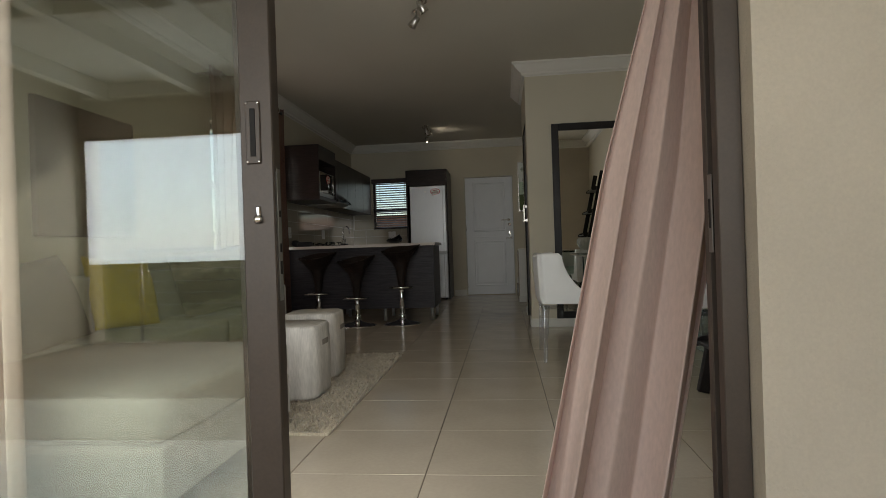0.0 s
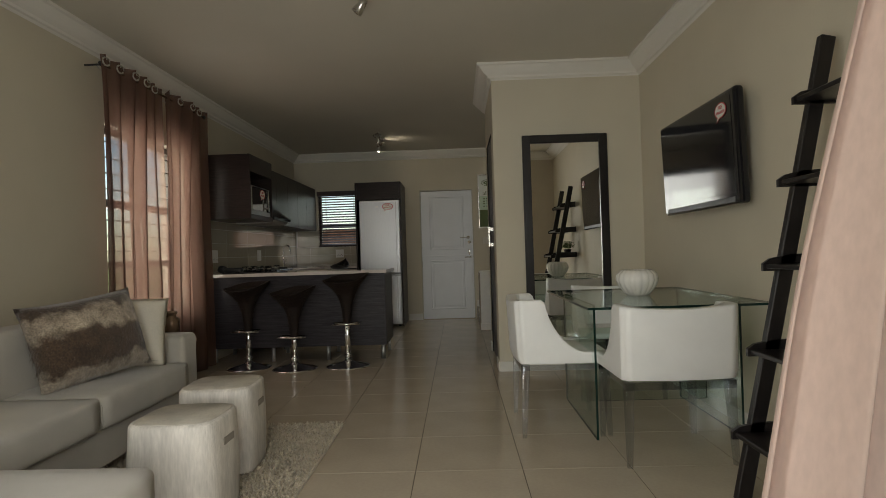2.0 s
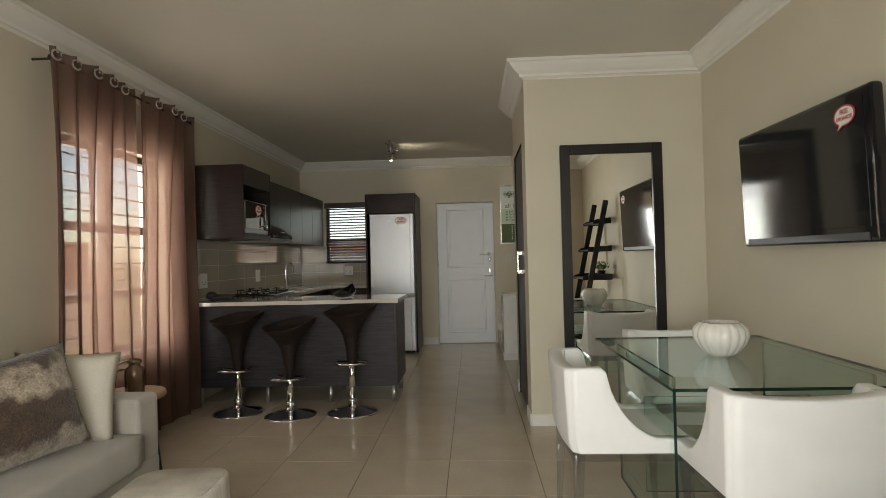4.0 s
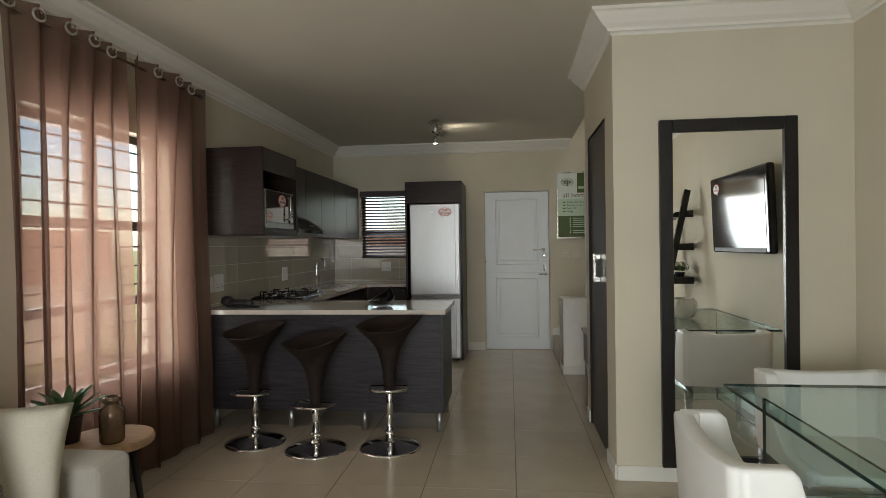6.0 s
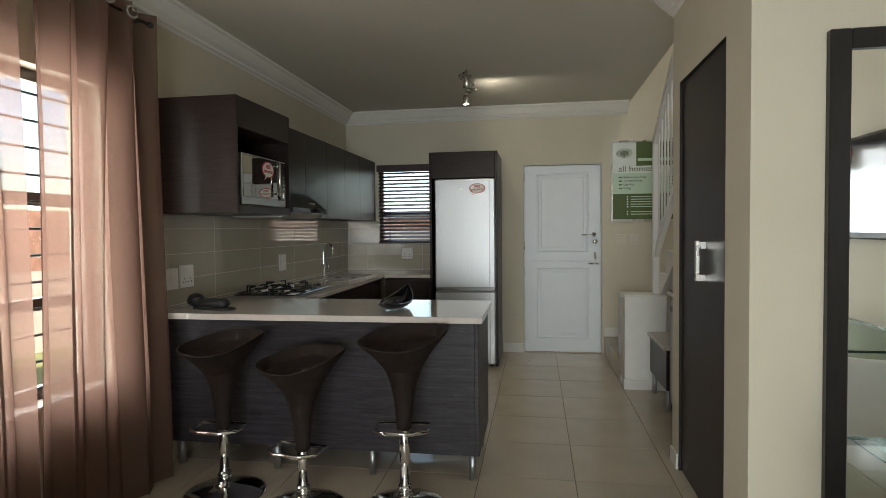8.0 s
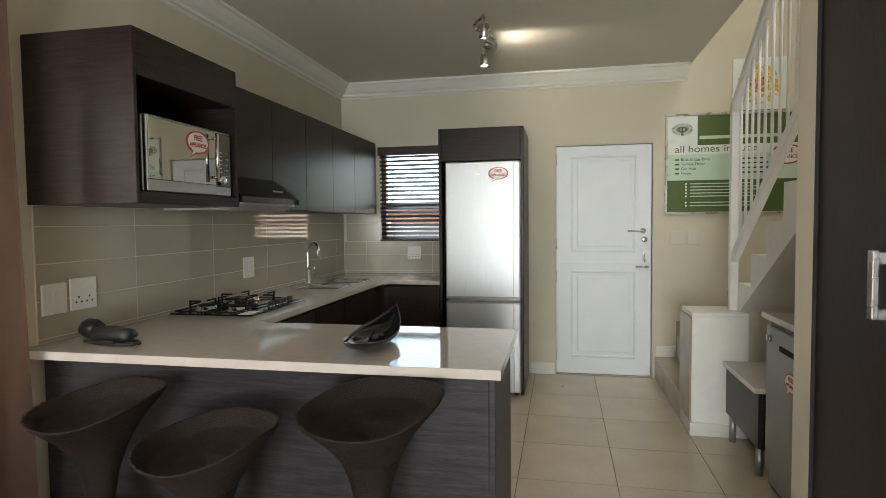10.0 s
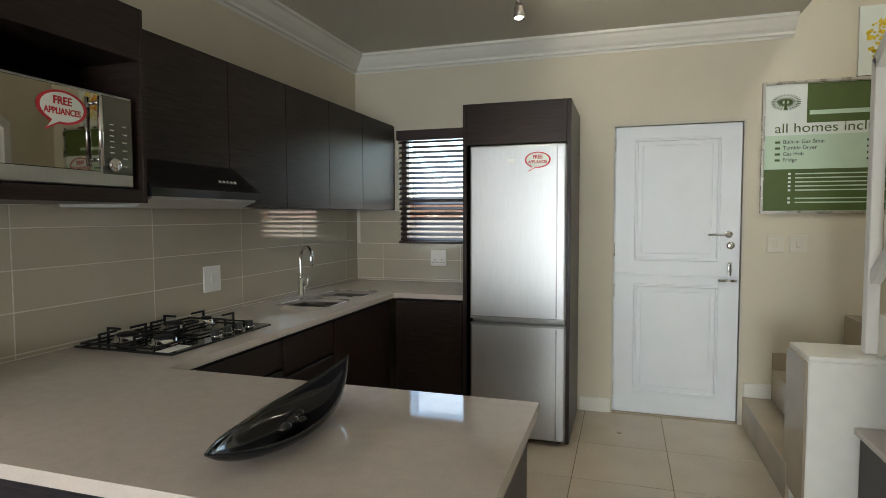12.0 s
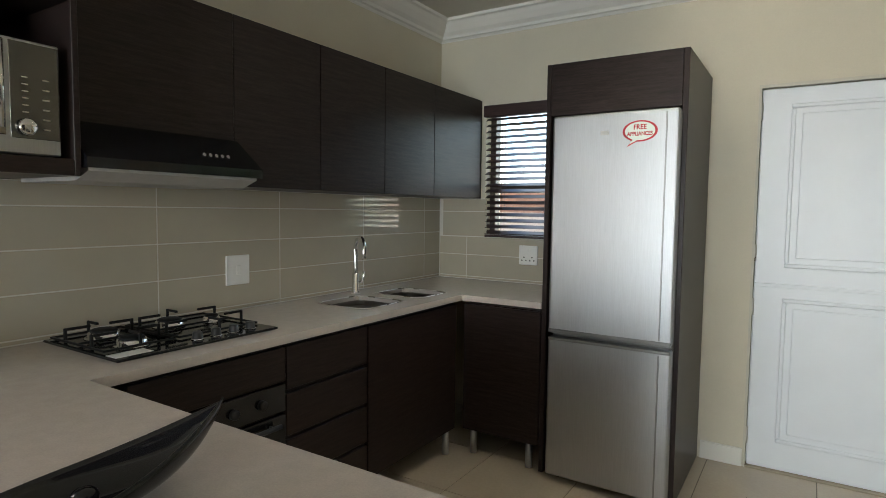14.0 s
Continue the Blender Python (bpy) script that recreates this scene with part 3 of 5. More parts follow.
            for q in ((4, 5, 6, 7), (0, 1, 5, 4), (1, 2, 6, 5), (2, 3, 7, 6), (3, 0, 4, 7)):
                bm.faces.new([v[k] for k in q])
tagged(part("paving_brick", bm, BRICKP, patio), kind="stuff")
structure(boxes("patio_roof", [((-4.2, -3.3, 2.62), (2.6, 0.965, 2.74))], ROOFW), "white boarded roof over the patio", "roof")
roof_t = thing("roof_beams", (0, 0, 2.40), "white painted timber beams under the patio roof", "beam")
for i in range(7):
    box("beam", (-3.9 + i * 1.0, -3.2, 0.06), (-3.80 + i * 1.0, 0.96, 0.219), ROOFW, roof_t, 0.004)
for y in (-3.2, -1.3, 0.78):
    box("cross_beam", (-4.1, y, 0.08), (2.5, y + 0.09, 0.215), ROOFW, roof_t, 0.004)
structure(boxes("wall_patio", [((-4.2, -3.42, 2.08), (2.6, -3.2, 2.62)), ((-4.4, -3.42, -0.3), (-4.15, -3.2, 2.08)), ((1.9, -3.42, -0.3), (2.6, -3.2, 2.08)), ((2.6, -3.42, -0.3), (2.8, 0.965, 2.74)), ((-4.4, -3.2, -0.3), (-4.2, 0.965, 2.74))], OUTWALL), "beige plaster surround of the open patio", "wall")
rail = thing("balustrade", (0, -3.25, -0.05), "steel balustrade with thin horizontal wires at the patio edge", "railing")
for x in (-3.6, -2.3, -1.0, 0.3, 1.6):
    rod("post", (x, 0, 0), (x, 0, 0.95), 0.02, STEEL, rail)
for k in range(7):
    rod("wire", (-3.75, 0, 0.15 + 0.12 * k), (1.9, 0, 0.15 + 0.12 * k), 0.004, STEEL, rail, seg=6)
rod("top_rail", (-3.75, 0, 0.95), (1.9, 0, 0.95), 0.022, STEEL, rail)
# neighbouring walls that the windows look on
nb = thing("neighbour_house", (-6.2, 5.5, -0.1), "neighbouring house of red face brick with plastered base", "house")
box("brick_wall", (-0.3, -4.0, 1.0), (0, 5.0, 1.72), BRICKW, nb, 0)
box("plaster_wall", (-0.32, -4.0, 0), (0.02, 5.0, 1.0), PINKW, nb, 0)
nb2 = thing("neighbour_house", (-1.6, 14.5, -0.1), "red brick house beyond the kitchen window", "house")
box("plaster_wall", (-4, 0, 0), (3.5, 0.3, 1.45), PINKW, nb2, 0)
box("brick_wall", (-4, 0.02, 1.45), (3.5, 0.3, 1.80), BRICKW, nb2, 0)

# ---- wide window with burglar bars ----
win = structure(thing("window_1", (LW - 0.12, 5.42, 0.60), "wide dark aluminium window with horizontal burglar bars", "window"), "", "")
W0, W1, WH = -0.60, 0.60, 1.47
boxes("window_frame", [((-0.03, W0, 0), (0.03, W0 + 0.05, WH)), ((-0.03, W1 - 0.05, 0), (0.03, W1, WH)), ((-0.03, W0 + 0.05, 0), (0.03, W1 - 0.05, 0.05)), ((-0.03, W0 + 0.05, WH - 0.05), (0.03, W1 - 0.05, WH)), ((-0.025, -0.03, 0.05), (0.025, 0.03, WH - 0.05)), ((-0.026, W0 + 0.05, 0.40), (0.026, -0.03, 0.455)), ((-0.026, 0.03, 0.40), (0.026, W1 - 0.05, 0.455)), ((-0.026, W0 + 0.05, 0.87), (0.026, -0.03, 0.93)), ((-0.026, 0.03, 0.87), (0.026, W1 - 0.05, 0.93))], ALU, win, 0.0)
for y0, y1 in ((W0 + 0.05, -0.03), (0.03, W1 - 0.05)):
    p = box("pane", (-0.008, y0, 0.05), (-0.003, y1, WH - 0.05), PANE, win, 0)
    p.visible_shadow = False
for k in range(12):
    rod("burglar_bar", (0.05, W0, 0.06 + 0.118 * k), (0.05, W1, 0.06 + 0.118 * k), 0.006, BLACKM, win, seg=8)
box("window_sill", (-0.10, W0 - 0.01, -0.02), (0.135, W1 + 0.01, 0.002), SKIRT, win, 0.003)

# ---- brown sheer curtains on a rod ----
RODZ = 2.425
crod = thing("curtain_rod", (LW + 0.13, 5.40, RODZ), "thin dark metal curtain rod", "curtain rod")
rod("pole", (0, -0.80, 0), (0, 0.80, 0), 0.008, BRONZE, crod)
for y in (-0.80, 0.80):
    lathe("finial", [(0.0, -0.02), (0.016, -0.012), (0.02, 0), (0.014, 0.014), (0.0, 0.02)], BLACKM, crod, 14, close=False).matrix_basis = pose(0, y, 0, 90, 0, 0)
for y in (-0.78, 0.74):
    rod("bracket", (0, y, 0), (-0.13, y, 0), 0.007, BLACKM, crod)


def sheer_curtain(y0, y1, folds, ph, lean=0.0):
    c = thing("curtain", (LW + 0.13, (y0 + y1) / 2, 0.02), "sheer brown eyelet curtain hanging to the floor", "curtain", "sheer curtains at the window")
    h, w = (y1 - y0) / 2, y1 - y0

    def f(u, v):
        amp = 0.054 * (0.55 + 0.45 * v ** 2) + 0.014 * math.sin(9 * u + 3 * v)
        a = 2 * math.pi * (u * folds) + ph + 0.5 * math.sin(3.1 * u + ph) * (1 - v)
        return Vector((amp * math.sin(a) + 0.012 * math.sin(5 * u + 4 * (1 - v)), -h + w * u + lean * (1 - u) * (1 - v) ** 0.8 + 0.030 * math.sin(2 * a + 0.4) * (0.4 + 0.6 * (1 - v) ** 0.4) + 0.02 * (1 - v) * math.sin(7 * u + ph), v * (RODZ + 0.05 - 0.02)))
    sheet("cloth", f, folds * 20, 28, SHEER, c)
    for k in range(folds * 2):
        u = (k + 0.5 - (ph / math.pi) % 1) / (folds * 2)
        if 0.02 < u < 0.98:
            p = f(u, (RODZ - 0.02) / (RODZ + 0.03))
            tube("eyelet", [(0.028 * math.cos(t) * 0.25, 0.028 * math.cos(t), 0.028 * math.sin(t)) for t in [2 * math.pi * i / 16 for i in range(16)]], 0.006, SATIN, c, 6, True, "steel eyelet ring").location = (p.x, p.y, p.z)
    return c


sheer_curtain(4.54, 5.39, 5, 0.4, 0.06)
sheer_curtain(5.43, 6.21, 4, 1.3)

# ---- pink curtain blown through the door ----
pc = thing("curtain", (0.62, 1.24, 0.01), "long pale pink curtain billowing beside the open sliding door", "curtain")


def pink(u, v):
    z = v * 2.42
    left = 0.175 + 0.32 * min(1, z / 1.4) ** 0.95 + 0.05 * max(0, (z - 1.0) / 0.8)
    right = 0.53 + 0.155 * min(1, z / 1.0) ** 0.9 + 0.015 * (z / 2.2) + 0.01 * math.sin(2 * z)
    x = left + (right - left) * (u + 0.03 * math.sin(11 * u))
    a = 2 * math.pi * 3.3 * (u ** 0.85) + 0.5 * math.sin(1.5 * z)
    amp = (0.018 + 0.024 * (1 - v)) * (0.55 + 0.6 * (0.5 + 0.5 * math.sin(7.3 * u + 1.1 + 0.7 * z)))
    y = amp * math.sin(a) + 0.03 * math.sin(2.1 * u + 1.2 * z) - 0.10 * (1 - v) ** 2 * (1 - u) + 0.004 * math.sin(19 * u + 3 * z)
    return Vector((x - 0.62 + 0.004 * math.sin(2 * a), y, z))


sheet("cloth", pink, 150, 40, PINKC, pc, 0.002)
pc2 = thing("curtain", (-1.28, 1.26, 0.01), "pale pink curtain drawn aside behind the glass", "curtain")
sheet("cloth", lambda u, v: Vector((-0.14 + 0.28 * u, 0.04 * math.sin(2 * math.pi * 5 * u), v * 2.42)), 70, 6, PINKC, pc2, 0.002)
prl = thing("curtain_rod", (-0.35, 1.25, 2.44), "dark metal curtain rod over the sliding door", "curtain rod")
rod("pole", (-1.2, 0, 0), (1.2, 0, 0), 0.011, BLACKM, prl)
for x in (-1.1, 1.1):
    rod("bracket", (x, 0, 0), (x, -0.10, 0), 0.007, BLACKM, prl)

# ---- standing mirror ----
mir = thing("mirror", (1.035, PY - 0.0155, 0.086), "tall wall mirror in a wide dark wooden frame", "mirror")
MW2, MH, MF = 0.364, 1.945, 0.070
for n2, lo, hi in (("frame_side", (-MW2, -0.018, 0), (-MW2 + MF, 0.0145, MH)), ("frame_side", (MW2 - MF, -0.018, 0), (MW2, 0.0145, MH)), ("frame_rail", (-MW2 + MF, -0.018, MH - MF), (MW2 - MF, 0.0145, MH)), ("frame_rail", (-MW2 + MF, -0.018, 0), (MW2 - MF, 0.0145, MF))):
    box(n2, lo, hi, BLACKWOOD, mir, 0.004)
box("mirror_glass", (-MW2 + MF, 0.0, MF), (MW2 - MF, 0.006, MH - MF), MIRROR, mir, 0)


# ---- speech-bubble sticker ----
def bubble(parent, at, rot, w, name="sticker"):
    """A red-edged white speech bubble with two printed words."""
    m = pose(*at, *rot)
    h = w * 0.62

    def outline(k):
        pts = [(math.cos(t) * w / 2 * k, math.sin(t) * h / 2 * k) for t in [2 * math.pi * i / 36 for i in range(36)]]
        pts[24:26] = [(-w * 0.24 * k, -h * 0.46 * k), (-w * 0.36 * k, -h * 0.72 * k)]
        return pts
    base = None
    for k, z, mt, nm in ((1.0, 0.0012, RED, name), (0.86, 0.0018, PAPER, "sticker_face")):
        bm = bmesh.new()
        A = [bm.verts.new((x, y, 0)) for x, y in outline(k)]
        B = [bm.verts.new((x, y, z)) for x, y in outline(k)]
        bm.faces.new(B), bm.faces.new(A[::-1])
        for i in range(len(A)):
            bm.faces.new((A[i], A[(i + 1) % len(A)], B[(i + 1) % len(A)], B[i]))
        ob = part(nm, bm, mt, base or parent, "white speech bubble sticker edged in red" if base is None else "")
        if base is None:
            ob.matrix_basis = m
            base = ob
    writing("lettering", "FREE", (0, 0.05 * w, 0.002), (0, 0, 0), w * 0.2, RED, base, align="CENTER", bold=0.03, squeeze=0.9)
    writing("lettering", "APPLIANCES", (0, -0.13 * w, 0.002), (0, 0, 0), w * 0.16, RED, base, align="CENTER", squeeze=0.82, bold=0.03)
    return base


# ---- television on the wall ----
tv = thing("television", (1.595, 4.335, 1.572), "black flat television tilted forward on the wall", "television")
tm = Matrix.Rotation(radians(-2), 4, "Y")
box("casing", (-0.01, -0.56, -0.315), (0.045, 0.56, 0.315), BLACKG, tv, 0.02, 3, m=tm)
box("screen", (-0.0125, -0.51, -0.25), (-0.008, 0.51, 0.275), BLACKG, tv, 0.001, m=tm)
box("back_housing", (0.045, -0.40, -0.24), (0.075, 0.40, 0.22), BLACKM, tv, 0.01, m=tm)
box("lower_trim", (-0.0135, -0.50, -0.305), (-0.008, 0.50, -0.272), BLACKM, tv, 0.002, m=tm)
box("wall_bracket", (0.07, -0.12, -0.12), (0.104, 0.12, 0.14), BLACKM, tv, 0.004)
bubble(tv, (-0.022, -0.40, 0.215), (90, 0, -90), 0.14)

# ---- ladder shelf ----
lad = thing("ladder_shelf", (1.572, 2.745, 0), "dark wooden ladder shelf leaning on the wall", "shelf")
FOOT, TOPX, TOPZ = -0.40, 0.0, 1.86
for y in (-0.33, 0.29):
    d = Vector((TOPX - FOOT, 0, TOPZ))
    ang = math.atan2(TOPX - FOOT, TOPZ)
    box("rail", (-0.03, y, 0.0), (0.03, y + 0.035, d.length), BLACKWOOD, lad, 0.004, m=Matrix.Translation((FOOT + 0.03, 0, 0.008)) @ Matrix.Rotation(ang, 4, "Y"))
for k, z in enumerate((0.27, 0.60, 0.94, 1.275, 1.605)):
    xr = FOOT + (TOPX - FOOT) * z / TOPZ
    x0, x1 = xr - 0.055, 0.085
    sh = boxes("shelf", [((x0, -0.295, z), (x1, 0.29, z + 0.018))], BLACKWOOD, lad, 0.003)
    box("back_lip", (x1 - 0.012, -0.295, z + 0.018), (x1, 0.29, z + 0.06), BLACKWOOD, sh, 0.003)
    for y in (-0.312, 0.29):
        prism("side_lip", [(x0 - 0.01, z - 0.01), (x1, z - 0.01), (x1, z + 0.06), (x0 + 0.10, z + 0.055), (x0 + 0.02, z + 0.04), (x0 - 0.01, z + 0.02)], "y", y, y + 0.017, BLACKWOOD, sh)

# small bushy plant on the ladder shelf
pl = thing("potted_plant", (1.565, 2.89, 0.959), "small bushy green plant in a black pot on the ladder shelf", "plant")
lathe("pot", [(0.035, 0), (0.05, 0.075), (0.053, 0.08), (0.046, 0.08), (0.04, 0.06)], BLACKM, pl, 20)
bm = bmesh.new()
rs = random.Random(4)
for i in range(420):
    d = Vector((rs.gauss(0, 1), rs.gauss(0, 1), abs(rs.gauss(0.5, 0.8)))).normalized() * rs.uniform(0.03, 0.105)
    p = d + Vector((0, 0, 0.10))
    a, b = Vector((rs.gauss(0, 1), rs.gauss(0, 1), rs.gauss(0, 1))).normalized() * 0.011, Vector((rs.gauss(0, 1), rs.gauss(0, 1), rs.gauss(0, 1))).normalized() * 0.006
    bm.faces.new([bm.verts.new(p - a), bm.verts.new(p + b), bm.verts.new(p + a), bm.verts.new(p - b)])
for i in range(14):
    a = 2 * math.pi * i / 14
    add_rod(bm, (0.01 * math.cos(a), 0.01 * math.sin(a), 0.06), (0.06 * math.cos(a), 0.06 * math.sin(a), 0.15 + 0.03 * math.sin(3 * a)), 0.0015, seg=4)
part("foliage", bm, LEAF2, pl)

# ---- glass dining table ----
tab = thing("dining_table", (1.20, 4.28, 0), "rectangular clear glass dining table with glass legs", "table")


def glass_slab(name, lo, hi, parent):
    bm = bmesh.new()
    add_box(bm, lo, hi)
    bmesh.ops.recalc_face_normals(bm, faces=bm.faces)
    s = [b - a for a, b in zip(lo, hi)]
    thin = s.index(min(s))
    for f in bm.faces:
        f.material_index = 0 if abs(f.normal[thin]) > 0.9 else 1
    ob = part(name, bm, [TABLEG, GEDGE], parent)
    ob.visible_shadow = False
    return ob


glass_slab("tabletop", (-0.472, -0.685, 0.733), (0.46, 0.625, 0.745), tab)
glass_slab("glass_leg", (-0.39, -0.44, 0.002), (-0.378, 0.44, 0.733), tab)
glass_slab("glass_leg", (0.39, -0.44, 0.002), (0.402, 0.44, 0.733), tab)
glass_slab("glass_brace", (-0.378, -0.006, 0.10), (0.39, 0.006, 0.55), tab)

bowl = thing("bowl", (1.185, 4.27, 0.7455), "white ribbed ceramic bowl on the glass table", "bowl")


def ribs(p, a, r, z):
    k = 1 + 0.05 * abs(math.cos(9 * a)) if r > 0.05 else 1
    return Vector((p.x * k, p.y * k, p.z))


lathe("body", [(0.056, 0), (0.08, 0.02), (0.108, 0.06), (0.120, 0.095), (0.114, 0.13), (0.09, 0.155), (0.08, 0.158), (0.075, 0.150), (0.10, 0.125), (0.107, 0.095), (0.095, 0.05), (0.05, 0.018)], CERAM, bowl, 108, ribs)


# ---- dining chairs: white shell on clear legs ----
def chair(at, rz):
    """A shell whose wings sweep down to a thin seat; the chair faces +y."""
    c = thing("dining_chair", (at[0], at[1], 0), "white upholstered tub chair on clear acrylic legs", "chair", "chairs round the table", rz)
    W, D, ZB, ZS, ZT = 0.275, 0.255, 0.412, 0.468, 0.765
    bm = bmesh.new()
    add_box(bm, (-W + 0.03, -D + 0.03, ZB), (W - 0.03, D, ZS), 0.014, 3)
    for v in bm.verts:   # the pad thins and rounds towards its front edge
        k = max(0.0, (v.co.y - 0.05) / D)
        v.co.z += 0.012 * k if v.co.z < 0.43 else -0.006 * k
    part("seat", bm, WHITEL, c, smooth=True)

    def top(y):
        """Height of a wing at depth y: flat by the back, then a hollow sweep down to the seat."""
        d = (y + D - 0.150) / 0.21
        return ZT if d <= 0 else ZS + 0.006 if d >= 1 else ZS + 0.006 + (ZT - ZS - 0.006) * (1 - d ** 0.62) ** 1.5
    outer = [(-W, D - 0.008 - (2 * D - 0.03) * k / 26) for k in range(27)]
    outer += [(-W + 0.006 + 0.014 * k, -D + 0.022 - 0.016 * k) for k in (0.3, 0.7)]
    outer += [(W * x, -D - 0.022 * (1 - x * x)) for x in [-0.92 + 1.84 * k / 20 for k in range(21)]]
    outer += [(-x, y) for x, y in reversed(outer[:29])]
    prev = None
    for x, y in outer:
        wing = abs(x) > W * 0.93 and y > -D + 0.02
        h = top(y) if wing else ZT - 0.018 * (1 - (x / W) ** 2)
        th = 0.048
        xi = math.copysign(max(0.0, min(abs(x), W) - (th if wing else th * (abs(x) / W) ** 3)), x)
        yi = y if wing else y + th
        yi = max(yi, -D + th - 0.012 * (1 - (x / W) ** 2))
        lean = 0.014 * (1 - max(0.0, min(1.0, (y + D) / 0.2)))
        rows = [(x * 0.985, y + lean, ZB), (x, y, ZB + 0.04), (x * 1.012, y - lean, h - 0.014), (x * 1.006, y - lean * 0.8, h - 0.003), (x * 0.985, y - lean * 0.6, h), (xi * 1.02, yi - lean * 0.6, h), (xi * 1.0, yi - lean * 0.4, h - 0.006), (xi, yi, ZS - 0.004)]
        if prev is None:
            shell = bmesh.new()
            row = [shell.verts.new(p) for p in rows]
            shell.faces.new(row)
        else:
            row = [shell.verts.new(p) for p in rows]
            for k in range(7):
                shell.faces.new((prev[k], prev[k + 1], row[k + 1], row[k]))
        prev = row
    shell.faces.new(prev[::-1])
    for e in shell.edges:
        if len(e.link_faces) == 2 and e.calc_face_angle(0) > 0.8:
            e.smooth = False
    part("backrest", shell, WHITEL, c, smooth=True)
    boxes("seat_frame", [((-W + 0.012, -D + 0.012, 0.365), (W - 0.012, -D + 0.022, 0.403)), ((-W + 0.012, D - 0.03, 0.375), (W - 0.012, D - 0.02, 0.403)), ((-W + 0.012, -D + 0.022, 0.375), (-W + 0.022, D - 0.03, 0.403)), ((W - 0.022, -D + 0.022, 0.375), (W - 0.012, D - 0.03, 0.403))], ACRYL, c)
    for sx in (-1, 1):
        for sy in (-1, 1):
            bm = bmesh.new()
            add_box(bm, (-0.023, -0.023, 0), (0.023, 0.023, 0.403), 0.005, 2)
            for v in bm.verts:
                k = 0.52 + 0.48 * v.co.z / 0.40
                v.co.x, v.co.y = v.co.x * k + sx * (W - 0.036 + 0.012 * (1 - v.co.z / 0.4)), v.co.y * k + sy * (D - 0.036) + sy * 0.018 * (1 - v.co.z / 0.4)
            ob = part("leg", bm, ACRYL, c, "clear acrylic leg", True)
            ob.visible_shadow = False
    return c


CH = chair((0.665, 4.165), -90)
copy_thing(CH, pose(1.115, 3.68, 0, 0, 0, 1))
copy_thing(CH, pose(1.22, 4.89, 0, 0, 0, 179))

# ---- sofa ----
def cushion_mesh(bm, lo, hi, puff=0.03, n=10):
    """A soft box with crowned faces."""
    c = (Vector(lo) + Vector(hi)) / 2
    s = (Vector(hi) - Vector(lo)) / 2
    r = bmesh.ops.create_cube(bm, size=2)
    vs = r["verts"]
    es = list(set(e for v in vs for e in v.link_edges))
    r2 = bmesh.ops.subdivide_edges(bm, edges=es, cuts=n, use_grid_fill=True)
    allv = [v for v in bm.verts if v.index == -1 or True][-((n + 2) ** 3 - n ** 3):]
    for v in allv:
        x, y, z = v.co
        k = Vector((x, y, z))
        # round the corners as a superellipsoid, then crown the faces
        q = (abs(x) ** 8 + abs(y) ** 8 + abs(z) ** 8) ** (1 / 8)
        k = k / q * (0.35 + 0.65 * q) if q else k
        w = Vector((k.x * s.x, k.y * s.y, k.z * s.z))
        w.z += math.copysign(puff, z) * max(0, (1 - x * x)) * max(0, (1 - y * y)) if abs(z) > 0.99 else 0
        v.co = c + w


def soft(name, lo, hi, material, parent=None, puff=0.02, label="", m=None, n=10):
    bm = bmesh.new()
    cushion_mesh(bm, lo, hi, puff, n)
    if m is not None:
        bmesh.ops.transform(bm, matrix=m, verts=bm.verts)
    return part(name, bm, material, parent, label, True)


sofa = thing("corner_sofa", (LW + 0.05, 1.42, 0), "large L-shaped pale grey fabric sofa with a chaise", "sofa")
box("base", (0, 0.9, 0.08), (0.80, 2.96, 0.27), SOFA, sofa, 0.02, 3)
box("chaise_base", (0, 0, 0.08), (1.56, 1.02, 0.27), SOFA, sofa, 0.02, 3)
soft("chaise_cushion", (0.2, 0.0, 0.27), (1.57, 1.03, 0.42), SOFA, sofa, 0.015)
for k in range(2):
    soft("seat_cushion", (0.2, 1.035 + k * 0.87, 0.27), (0.84, 1.90 + k * 0.87, 0.425), SOFA, sofa, 0.015)
for y in (1.032, 1.902):
    tube("seam", [(0.22, y, 0.405), (0.77, y, 0.405), (0.828, y, 0.385), (0.832, y, 0.28)], 0.004, SOFA, sofa, 6)
box("arm", (0, 2.78, 0.08), (0.79, 2.98, 0.585), SOFA, sofa, 0.035, 4)
box("back_frame", (0, 0, 0.27), (0.20, 2.78, 0.66), SOFA, sofa, 0.04, 4)
for k in range(3):
    soft("back_cushion", (0.16, 0.04 + k * 0.91, 0.40), (0.36, 0.94 + k * 0.91, 0.74), SOFA, sofa, 0.0)
for x, y in ((1.50, 0.95), (1.50, 0.06), (0.06, 0.06), (0.74, 2.92), (0.06, 2.92)):
    rod("leg", (x, y, 0), (x, y, 0.08), 0.014, CHROME, sofa, seg=12)


